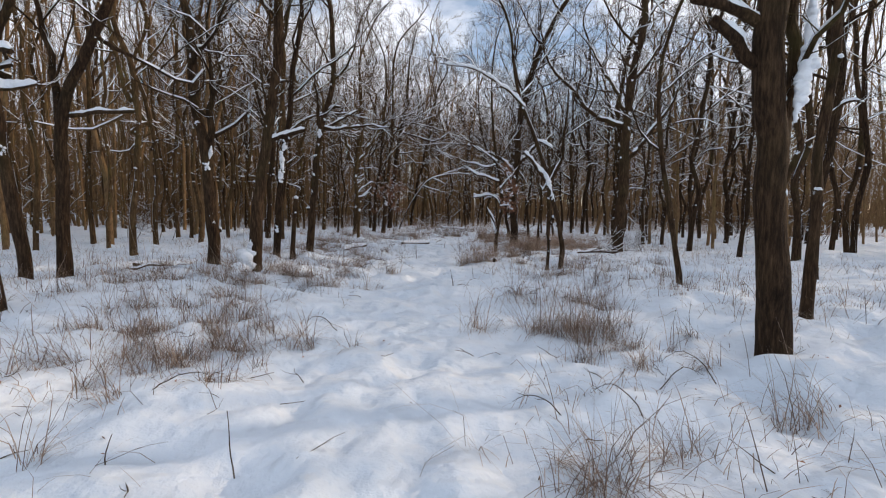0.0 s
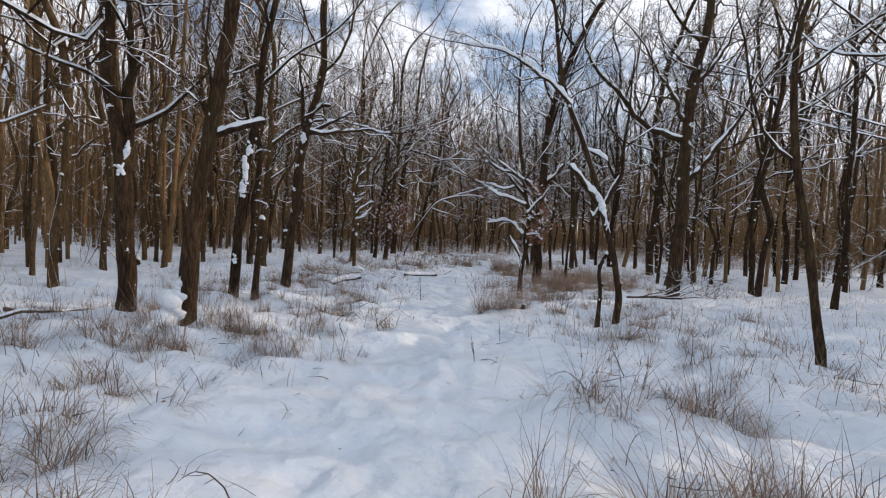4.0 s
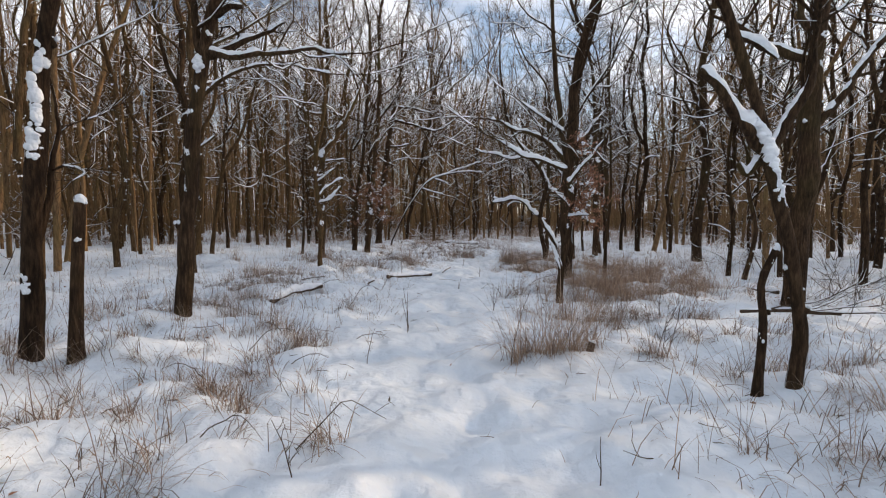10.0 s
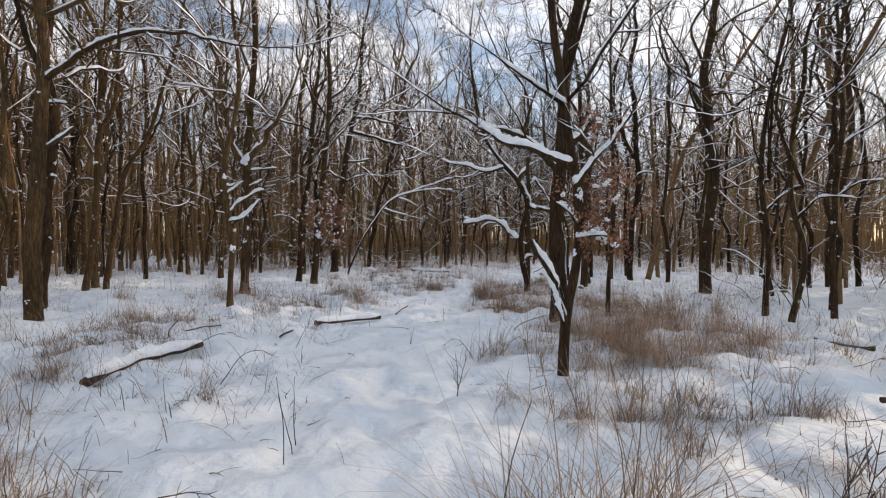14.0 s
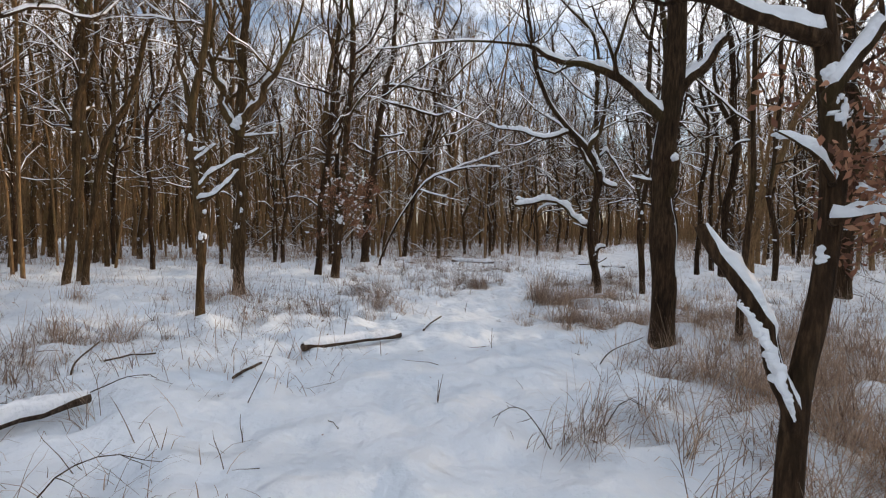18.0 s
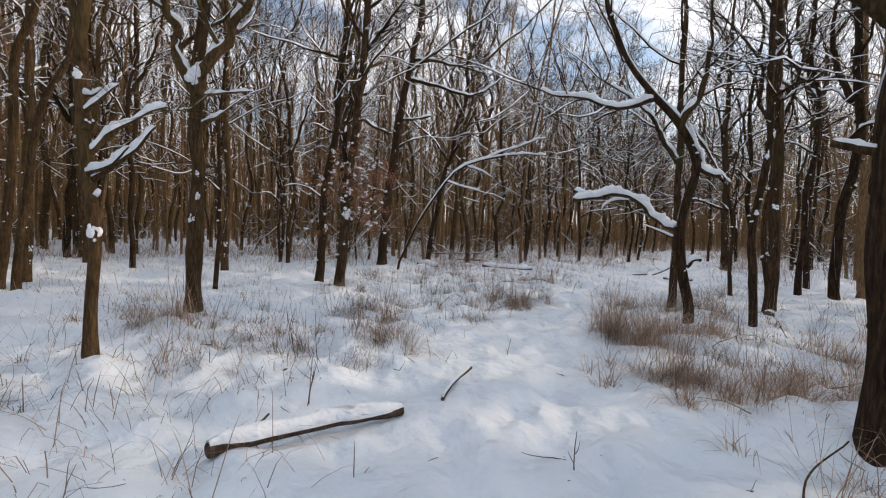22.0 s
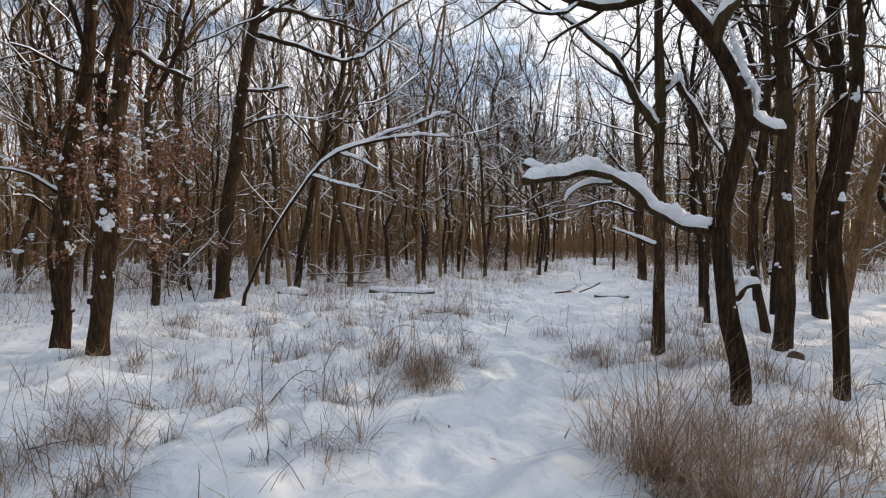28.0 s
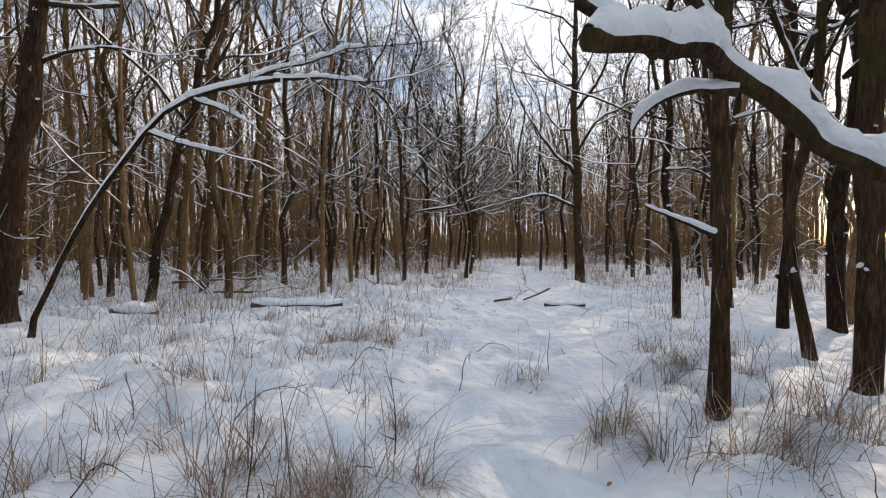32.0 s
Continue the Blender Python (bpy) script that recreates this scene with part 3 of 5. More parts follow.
def stand(source, seed, x, y, r, lean=(0.0, 0.0), ref_r=0.1):
    """Another tree of the same build: turned, leaning and scaled to its own girth."""
    rng = random.Random(seed)
    k = min(1.35, max(0.7, r / ref_r))
    tilt = Vector((lean[0], lean[1], 1)).normalized().to_track_quat("Z", "Y").to_matrix().to_4x4()
    m = Matrix.Translation((x, y, hz(x, y))) @ tilt @ Matrix.Rotation(rng.random() * 6.283, 4, "Z") @ Matrix.Diagonal((k, k, k * (0.9 + 0.2 * rng.random()), 1))
    return copy_thing(source, m)



# ---- snow ground ----
def steps(*spans):
    out = [spans[0][0]]
    for a, b, d in spans:
        out += list(np.linspace(a, b, max(1, round((b - a) / d)) + 1)[1:])
    return np.array(out)


def ground_sheet():
    xs = steps((-420, -90, 66), (-90, -30, 6), (-30, -12, 1.2), (-12, -6, 0.3), (-6, -1.8, 0.12), (-1.8, 3.2, 0.075), (3.2, 7, 0.12), (7, 14, 0.3), (14, 32, 1.2), (32, 92, 6), (92, 422, 66))
    ys = steps((-320, -50, 54), (-50, -8, 3.5), (-8, 0, 0.5), (0, 36, 0.1), (36, 46, 0.3), (46, 70, 1.2), (70, 130, 6), (130, 520, 65))
    X, Y = np.meshgrid(xs, ys, indexing="ij")
    near = 1 - sstep(60, 120, np.hypot(X, Y - 20))
    Z = height(X, Y) * near
    rng = np.random.default_rng(11)
    # one line of old footprints along the track
    for k, y in enumerate(np.arange(1.6, 33, 0.62)):
        x = float(track_x(y)) + (0.11 if k % 2 else -0.11) + 0.35 + rng.normal() * 0.04
        i0, i1 = np.searchsorted(xs, (x - 0.5, x + 0.5))
        j0, j1 = np.searchsorted(ys, (y - 0.6, y + 0.6))
        d = ((X[i0:i1, j0:j1] - x) / 0.085) ** 2 + ((Y[i0:i1, j0:j1] - y) / 0.15) ** 2
        Z[i0:i1, j0:j1] -= 0.055 * np.exp(-d) - 0.012 * np.exp(-d * 0.3)
    # soft dents where the track was trodden before the last snow, and hollows between the tussocks
    for k in range(1500):
        y = rng.uniform(0.5, 34)
        on = k < 900
        x = float(track_x(y)) + (rng.normal() * 0.6 if on else rng.choice((-1, 1)) * rng.uniform(1.2, 4.5))
        i0, i1 = np.searchsorted(xs, (x - 0.7, x + 0.7))
        j0, j1 = np.searchsorted(ys, (y - 0.8, y + 0.8))
        a, w = rng.normal() * 0.5, rng.uniform(0.09, 0.19)
        u, v = X[i0:i1, j0:j1] - x, Y[i0:i1, j0:j1] - y
        d = ((u * math.cos(a) + v * math.sin(a)) / w) ** 2 + ((v * math.cos(a) - u * math.sin(a)) / (w * 1.6)) ** 2
        Z[i0:i1, j0:j1] -= rng.uniform(0.03, 0.075) * (np.exp(-d) - 0.3 * np.exp(-d * 0.35))
    S = Soup()
    S.add(np.stack([X, Y, Z], -1).reshape(-1, 3), grid_faces(len(xs), len(ys), False)[:, ::-1])
    return S.mesh("ground", GROUND)


tagged(new("ground", ground_sheet()), "untrodden soft white snow over the woodland floor", "ground", kind="structure")

# ---- the trees beside the track ----
OAK = "dark bare oak with snowy branches"
tree(1, 3.40, 4.76, 0.164, 12, [(-0.19, 0, 1.87), (-0.29, 0, 3.0), (-0.36, 0, 4.8)],
     [(0.065, [(-0.30, 0, 2.83), (-0.59, 0, 3.12), (-0.87, 0, 3.33)]), (0.055, [(-0.32, 0, 3.26), (-0.7, 0, 3.44), (-1.03, 0, 3.54)]),
      (0.085, [(-0.12, 0, 2.1), (0.0, 0, 2.65), (0.05, 0, 3.63), (0.02, 0, 4.5)])], first=4.2, patches=6, tufts=[(0.75, -0.3, 0.06), (1.75, -0.2, 0.09)], lumps=[(-0.06, -0.13, 2.33, 0.05), (-0.04, -0.13, 2.5, 0.09), (0.02, -0.10, 2.75, 0.09), (0.08, -0.08, 3.05, 0.06), (0.09, -0.06, 3.4, 0.05), (0.08, -0.05, 3.8, 0.04)],
     label="thick dark oak trunk forking low, snow packed in the fork")
tree(2, -6.39, 7.97, 0.107, 11, [(0.04, 0, 1.56), (0.28, 0, 3.05), (0.87, 0, 4.46), (1.18, 0, 5.4)],
     [(0.06, [(0.03, 0, 2.58), (-0.03, 0, 3.51), (-0.25, 0, 4.35), (-0.36, 0, 5.37)]), (0.035, [(0.2, 0, 2.68), (0.75, 0, 2.73), (1.27, 0, 2.76)])],
     first=4.5, label=OAK + ", leaning and forked")
tree(3, -7.0, 7.9, 0.098, 12, [(-0.05, 0, 2.28), (-0.03, 0, 4.6)],
     [(0.035, [(-0.06, 0, 3.3), (-0.29, 0, 3.3), (-0.75, 0, 3.2)]), (0.03, [(-0.02, 0, 3.49), (-0.21, 0, 3.76), (-0.67, 0, 3.94)])], first=4.4, label=OAK)
tree(4, -4.8, 9.91, 0.118, 12, [(0.02, 0, 0.36), (-0.04, 0, 1.3), (-0.16, 0, 2.3), (-0.29, 0, 3.2), (-0.36, 0, 4.37)],
     [(0.085, [(-0.04, 0, 1.95), (0.06, 0, 2.6), (0.1, 0, 3.33), (0.09, 0, 4.3)])], first=4.2, patches=20, tufts=[(2.1, -1.2, 0.08), (2.9, -1.6, 0.05)],
     lumps=[(0.0, -0.1, 2.14, 0.025), (0.02, -0.08, 2.28, 0.042), (0.03, -0.06, 2.42, 0.025)], scale=1.02, label="dark oak forking low, snow caught in the fork")
tree(5, -3.97, 10.01, 0.132, 12, [(0.08, 0, 1.14), (0.23, 0, 2.16), (0.38, 0, 3.38), (0.53, 0, 4.34)],
     [(0.045, [(0.36, 0, 2.71), (0.7, 0, 2.83), (1.03, 0, 2.91)]), (0.05, [(0.22, 0, 2.43), (0.3, 0, 3.3), (0.17, 0, 4.06)])], first=4.2,
     lumps=[(-0.2, -0.1, -0.25, 0.27), (-0.18, -0.1, 0.0, 0.24), (-0.13, -0.1, 0.22, 0.16), (-0.08, -0.09, 0.45, 0.1), (-0.03, -0.08, 0.68, 0.05)], label="brown oak leaning over the track, snow at its foot")
tree(6, -4.29, 12.2, 0.09, 11, [(0.03, 0, 0.55), (0.06, 0, 1.28), (0.12, 0, 2.16), (0.2, 0, 2.9), (0.36, 0, 3.6), (0.42, 0, 4.4)],
     [(0.037, [(0.07, 0.05, 1.14), (0.18, 0.1, 1.66), (0.24, 0.14, 2.10), (0.22, 0.1, 2.7)], "tapers")], first=3.8, patches=14,
     tufts=[(2.2, -1.5, 0.12), (2.5, -1.7, 0.13), (2.75, -1.2, 0.12), (0.75, -1.5, 0.07), (1.9, -1.4, 0.08), (2.35, -1.0, 0.1)], label=OAK + " and snow tufts on its trunk")
tree(7, -3.89, 12.24, 0.063, 1.6, [(0.04, 0, 0.83), (0.07, 0, 1.23), (0.1, 0, 1.55)], stop=True, patches=2, label="broken dead stem capped with snow", name="dead_tree", group="broken stems")
tree(8, -4.1, 14.52, 0.104, 12, [(0.03, 0, 0.41), (0.1, 0, 1.1), (0.19, 0, 2.1), (0.28, 0, 2.83), (0.38, 0, 3.42), (0.56, 0, 4.1), (0.68, 0, 4.8)],
     [(0.05, [(0.42, 0.1, 3.40), (0.7, 0.2, 3.6), (0.98, 0.3, 3.82), (1.27, 0.4, 4.02)], "tapers"), (0.042, [(0.48, 0, 3.42), (0.75, 0.1, 3.4), (1.2, 0.2, 3.52), (1.7, 0.2, 3.56), (2.2, 0.2, 3.5)]),
      (0.055, [(0.34, 0, 3.4), (0.26, 0, 3.96), (0.18, 0, 4.83)]), (0.04, [(0.58, 0, 3.9), (0.72, 0, 4.0), (0.9, 0, 4.02)], "broken")], first=4.8,
     tufts=[(2.9, -2.4, 0.06), (2.35, -2.6, 0.06), (1.75, -2.6, 0.05)], lumps=[(0.34, -0.09, 3.4, 0.05), (0.37, -0.09, 3.52, 0.07), (0.35, -0.07, 3.66, 0.04)], scale=1.08, label=OAK + ", a long bough over the track")
tree(9, 3.0, 12.03, 0.062, 9, [(0.02, 0, 0.5), (-0.08, 0, 1.0), (-0.22, 0, 1.5), (-0.36, 0, 1.9), (-0.5, 0, 2.38), (-0.72, 0, 3.1), (-0.94, 0, 3.7), (-1.1, 0, 4.1)],
     [(0.05, [(-0.46, 0, 2.2), (-0.66, 0.06, 2.5), (-0.86, 0.12, 2.75), (-1.05, 0.2, 2.92)], "broken"), (0.03, [(-0.42, 0.05, 2.08), (-0.5, 0.1, 1.98), (-0.6, 0.12, 2.06)], "broken"),
      (0.035, [(-1.04, 0, 4.0), (-1.53, 0, 4.42), (-2.15, 0, 4.76), (-3.03, 0, 4.93)]), (0.045, [(-0.40, 0, 2.1), (-0.12, 0, 2.6), (-0.05, 0, 3.3), (0.05, 0, 4.5)]),
      (0.032, [(-0.78, 0, 3.2), (-0.55, 0, 3.15), (-0.3, 0, 3.02)], "tapers")], first=4.3, many=9, cover=1.35,
     lumps=[(-0.54, -0.04, 2.52, 0.035), (-0.47, -0.05, 2.38, 0.066), (-0.40, -0.06, 2.22, 0.06), (-0.34, -0.06, 2.02, 0.04), (-0.26, -0.06, 1.78, 0.042), (-0.2, -0.06, 1.62, 0.022)],
     label="crooked young oak bending over the track, heaped with snow")
tree(10, 2.66, 12.03, 0.040, 1.4, [(0.02, 0, 0.69), (-0.01, 0, 1.11), (0.1, 0, 1.38)], stop=True, patches=4, label="short dark broken stem close beside a crooked oak", name="dead_tree", group="broken stems")
tree(11, 5.88, 15.95, 0.179, 14, [(0.07, 0, 2.3), (0.1, 0, 4.32), (0.21, 0, 5.67), (0.52, 0, 7.43)],
     [(0.072, [(-0.04, 0, 4.25), (-0.92, 0, 4.57), (-1.6, 0, 5.24), (-2.5, 0, 6.3), (-2.79, 0, 7.24)]), (0.064, [(0.23, 0, 3.18), (0.85, 0, 3.93), (1.57, 0, 4.89), (2.22, 0, 6.52)]),
      (0.056, [(0.02, 0, 4.73), (-0.6, 0, 5.79), (-1.3, 0, 6.86)]), (0.056, [(0.21, 0, 5.67), (0.8, 0, 6.36), (1.26, 0, 7.45)])], first=6.0, patches=16,
     label="thick dark oak, wide forking boughs under snow")
tree(12, 1.79, 16.08, 0.060, 9, [(0.01, 0, 0.40), (0.06, 0, 0.75), (0.14, 0, 1.15), (0.17, 0, 1.66), (0.1, 0, 2.3), (0.0, 0, 2.8), (-0.1, 0, 3.4)],
     [(0.042, [(0.0, 0.0, 0.6), (-0.05, 0.03, 0.84), (-0.17, 0.1, 1.1), (-0.27, 0.16, 1.28), (-0.36, 0.21, 1.5)], "broken"), (0.04, [(0.02, 0, 2.36), (-0.3, 0.05, 2.5), (-0.7, 0.1, 2.62), (-1.17, 0.15, 2.88)]),
      (0.03, [(-0.02, 0, 3.02), (-0.34, 0, 3.24), (-0.72, 0, 3.55)]), (0.03, [(0.1, 0, 2.1), (0.34, 0, 2.4), (0.7, 0, 2.9)]), (0.022, [(0.12, -0.06, 1.54), (0.26, -0.1, 1.57), (0.42, -0.13, 1.56)], "tapers"),
      (0.016, [(0.1, -0.05, 1.72), (0.02, -0.02, 1.85), (-0.1, 0.02, 1.93)], "tapers")], first=3.3, many=9, cover=1.25,
     leaves=[(0.35, 0, 2.2, 0.22, 230), (0.5, 0.1, 1.9, 0.18, 190), (0.25, 0, 1.75, 0.12, 120), (0.4, 0, 2.7, 0.2, 140), (0.4, -0.1, 1.55, 0.12, 120), (0.55, 0, 1.5, 0.12, 80)],
     tufts=[(1.42, -2.6, 0.05), (2.15, -2.0, 0.06), (2.0, -0.6, 0.06)], lumps=[(-0.02, -0.05, 0.62, 0.02), (-0.06, -0.02, 0.78, 0.035), (-0.1, 0.03, 0.95, 0.03), (-0.2, 0.1, 1.15, 0.025)], label="forked young oak holding brown leaves and snow")
tree(13, 3.05, 20.53, 0.171, 13, [(0, 0, 0.73), (-0.02, 0, 1.50), (-0.01, 0, 2.26), (0.02, 0, 3.2), (0.06, 0, 4.0), (0.12, 0, 4.89)],
     [(0.07, [(-0.1, 0, 3.12), (-0.35, 0.1, 3.40), (-0.62, 0.15, 3.68), (-1.0, 0.2, 3.86), (-1.5, 0.3, 4.02), (-2.1, 0.4, 4.3)]), (0.075, [(0.13, 0, 3.45), (0.4, 0, 3.75), (0.6, 0, 4.0), (0.8, 0, 4.34)]),
      (0.035, [(-0.08, 0, 2.22), (-0.26, 0.03, 2.25), (-0.44, 0.06, 2.30)], "broken"), (0.05, [(0.02, -0.1, 2.05), (0.05, -0.19, 2.3), (0.03, -0.2, 2.5)], "broken")], first=4.8, patches=4,
     lumps=[(0.03, -0.2, 2.5, 0.03), (0.03, -0.2, 2.55, 0.045), (0.03, -0.2, 2.6, 0.03)], label="thick straight dark oak standing in brown grass")
tree(14, -6.76, 19.79, 0.125, 13, [(0.04, 0, 2.0), (0.14, 0, 3.93), (0.13, 0, 5.15)],
     [(0.045, [(0.1, 0, 3.84), (0.56, 0, 4.21), (0.98, 0, 4.53), (1.67, 0, 4.73), (2.46, 0, 4.72), (3.25, 0, 4.56)]), (0.028, [(0.09, 0, 2.74), (0.39, 0, 2.97), (0.65, 0, 3.14)])],
     first=5.2, scale=1.11, bark=BARK_LIT, label=OAK + ", a long bough reaching out")
tree(15, -3.74, 20.93, 0.064, 10, [(0.02, 0, 0.7), (0.04, 0, 1.1), (-0.01, 0, 1.62), (-0.09, 0, 2.25), (-0.13, 0, 2.8), (-0.04, 0, 3.43), (0.12, 0, 4.3)],
     [(0.036, [(0.03, 0, 1.70), (0.24, 0.06, 1.88), (0.4, 0.1, 2.04), (0.58, 0.14, 2.2)], "tapers"), (0.03, [(-0.01, 0, 1.94), (0.2, 0.06, 2.20), (0.44, 0.1, 2.41), (0.6, 0.1, 2.45)], "tapers"),
      (0.026, [(-0.06, 0, 2.32), (0.07, 0.02, 2.42), (0.26, 0.08, 2.57)], "tapers"), (0.022, [(-0.08, 0, 2.49), (0.02, 0.01, 2.49), (0.12, 0.04, 2.55)], "tapers"), (0.026, [(0.02, -0.05, 1.75), (0.3, -0.1, 1.82), (0.5, -0.1, 1.98)], "tapers"),
      (0.05, [(-0.1, 0, 2.80), (-0.16, 0, 3.35), (-0.27, 0, 3.73), (-0.33, 0, 4.3)])], first=4.2, many=9, cover=1.3,
     tufts=[(1.2, -1.2, 0.07), (1.12, 0.3, 0.05), (2.7, -1.2, 0.06)], bark=BARK_LIT, label="slender oak with several snowy side branches low on its trunk")
tree(16, -4.33, 23.41, 0.123, 12, [(0.02, 0, 0.6), (0.05, 0, 1.85), (0.04, 0, 3.25), (0.15, 0, 4.59), (0.24, 0, 6.13)],
     [(0.085, [(0.02, 0, 3.2), (-0.2, 0, 3.6), (-0.36, 0, 4.1), (-0.45, 0, 4.93), (-0.46, 0, 6.14)]), (0.085, [(0.06, 0, 3.2), (0.26, 0, 3.6), (0.5, 0, 4.0), (0.91, 0, 4.6), (1.28, 0, 5.52)]),
      (0.035, [(0.1, 0, 2.75), (0.26, 0, 2.82), (0.44, 0, 2.9)], "broken"), (0.026, [(0.1, 0, 3.16), (0.4, 0.1, 3.22), (0.8, 0.2, 3.28)], "tapers")], first=4.8, patches=16,
     lumps=[(0.04, -0.1, 3.3, 0.06), (0.04, -0.08, 3.42, 0.1), (0.12, -0.05, 3.55, 0.07), (0.2, -0.02, 3.68, 0.04)], tufts=[(1.7, -0.8, 0.05), (1.3, -2.2, 0.05)], bark=BARK_LIT, label="brown oak forking into a wide V, snow in the fork")
tree(17, -4.11, 28.13, 0.103, 13, [(0.03, 0, 0.46), (0.1, 0, 1.15), (0.1, 0, 1.84), (0.1, 0, 2.45), (0.24, 0, 3.23), (0.36, 0, 4.1), (0.5, 0, 6.0)],
     [(0.022, [(0.06, 0, 2.07), (-0.2, -0.08, 2.31), (-0.5, -0.1, 2.43), (-0.9, -0.15, 2.4)], "tapers")], first=3.8, patches=20,
     leaves=[(0.2, -0.2, 2.2, 0.25, 260), (0.3, 0.2, 3.0, 0.3, 260), (0.1, -0.15, 1.4, 0.14, 120), (-0.2, 0, 2.6, 0.2, 160)], tufts=[(1.4, -0.4, 0.06), (2.6, -2.4, 0.09), (3.3, -1.2, 0.06)], label=OAK + ", one of a close pair")
tree(18, -3.53, 27.94, 0.128, 13, [(0.03, 0, 0.49), (0.07, 0, 1.24), (0.13, 0, 1.99), (0.18, 0, 2.67), (0.28, 0, 3.44), (0.35, 0, 4.2), (0.51, 0, 6.2)],
     [(0.036, [(0.3, 0, 3.86), (0.45, 0.05, 3.98), (0.77, 0.1, 3.84), (1.18, 0.15, 3.7)], "broken"), (0.07, [(0.12, 0, 2.82), (0.08, 0.03, 3.5), (0.1, 0.05, 4.2), (0.16, 0.05, 5.0)]), (0.05, [(0.46, 0, 5.49), (1.16, 0, 6.45), (1.64, 0, 7.04)])], first=4.4, patches=22,
     leaves=[(0.5, -0.1, 1.9, 0.25, 420), (0.7, 0.1, 2.4, 0.3, 480), (0.2, -0.2, 2.6, 0.2, 280), (0.9, 0.1, 1.5, 0.22, 260), (0.4, 0, 3.3, 0.25, 220), (0.75, 0, 2.9, 0.25, 260)],
     tufts=[(1.7, -1.4, 0.12), (1.75, -0.8, 0.1), (2.3, -0.6, 0.07), (3.0, -1.8, 0.06)], label="oak of a close pair with brown leaves and lumps of snow")
tree(19, -3.83, 33.8, 0.176, 14, [(0.13, 0, 1.82), (0.41, 0, 4.51), (0.73, 0, 6.39), (1.06, 0, 8.01)],
     [(0.04, [(0.45, 0, 4.94), (1.07, 0, 4.98), (1.54, 0, 5.08)]), (0.035, [(0.40, 0, 4.0), (1.01, 0, 4.31), (1.47, 0, 4.45)]),
      (0.06, [(0.75, 0, 6.3), (1.73, -0.1, 6.06), (2.94, -0.2, 5.8), (3.87, -0.3, 6.41)]), (0.06, [(0.8, 0, 6.93), (2.0, 0, 6.8), (3.33, -0.1, 6.41)])], first=7.0, patches=12,
     scale=1.07, label="tall brown oak leaning slightly, with drooping snowy boughs")
tree(20, 3.48, 25.12, 0.089, 9, [(-0.12, 0.02, 0.82), (-0.2, 0.03, 1.67), (-0.06, 0.01, 2.21), (0, 0, 2.63), (-0.28, 0.04, 3.29), (-0.7, 0.09, 3.8), (-1.05, 0.13, 4.22)],
     [(0.056, [(-0.16, 0.08, 1.54), (-0.26, 0.4, 1.62), (-0.5, 0.78, 1.86), (-0.85, 0.9, 2.1), (-1.25, 0.78, 2.16), (-1.6, 0.66, 2.07), (-1.9, 0.56, 2.0)], "broken"),
      (0.022, [(-0.88, 0.92, 2.08), (-1.02, 1.02, 2.1), (-1.17, 1.12, 2.04), (-1.26, 1.2, 1.9)], "tapers"), (0.028, [(-1.52, 0.7, 2.12), (-1.7, 0.66, 2.16), (-1.9, 0.62, 2.2)], "broken"),
      (0.05, [(0, 0, 2.6), (0.17, -0.02, 2.5), (0.38, -0.05, 2.45)]), (0.04, [(-0.06, 0, 0.95), (0.03, -0.03, 1.05), (0.14, -0.05, 1.06)], "broken"), (0.03, [(-0.08, 0, 2.05), (-0.16, 0.05, 2.29), (-0.2, 0.06, 2.51)], "tapers"), (0.06, [(-0.28, 0.04, 3.29), (-0.1, 0.01, 3.67), (0.01, 0, 4.12), (0.05, 0, 5.0)]),
      (0.05, [(-0.68, 0.09, 3.77), (-1.26, 0.16, 3.64), (-1.9, 0.2, 3.79), (-2.6, 0.3, 4.0)])], first=4.6, many=8, cover=1.6, sway=0.2,
     tufts=[(0.95, -0.2, 0.05)], lumps=[(0.07, -0.05, 2.62, 0.03), (0.05, -0.06, 2.8, 0.04), (-0.06, -0.06, 3.0, 0.035), (-0.2, -0.05, 3.35, 0.05)], label="crooked oak with one heavy low bough loaded with snow")
tree(21, 4.0, 27.3, 0.086, 11, [(0.02, 0, 0.43), (0.02, 0, 1.27), (0.01, 0, 2.00), (-0.01, 0, 2.80), (-0.04, 0, 3.61), (-0.08, 0, 4.6)],
     [(0.026, [(-0.07, 0, 1.5), (-0.3, 0.1, 1.62), (-0.6, 0.2, 1.74)], "tapers"), (0.05, [(-0.04, 0, 3.25), (0.09, -0.03, 3.6), (0.22, -0.06, 3.75)], "tapers"), (0.034, [(0.2, -0.06, 3.75), (0.45, -0.1, 3.45), (0.75, -0.2, 2.97), (0.98, -0.25, 2.69)], "tapers"),
      (0.06, [(-0.05, 0, 3.1), (-0.36, 0.1, 3.7), (-0.64, 0.18, 4.22), (-1.0, 0.25, 4.6), (-1.4, 0.3, 4.82)])], first=4.4, many=9, cover=1.2, lumps=[(0.1, -0.08, 3.68, 0.04), (0.2, -0.09, 3.8, 0.06), (0.28, -0.1, 3.72, 0.04)], label=OAK + " and a broken side branch")
tree(22, 6.05, 27.43, 0.114, 13, [(0.01, 0, 1.54), (-0.05, 0, 3.41), (-0.13, 0, 4.99)], first=3.9, patches=18, many=10, tufts=[(2.2, -1.5, 0.08)], scale=1.1, label="thick dark oak with snow sticking to its bark")
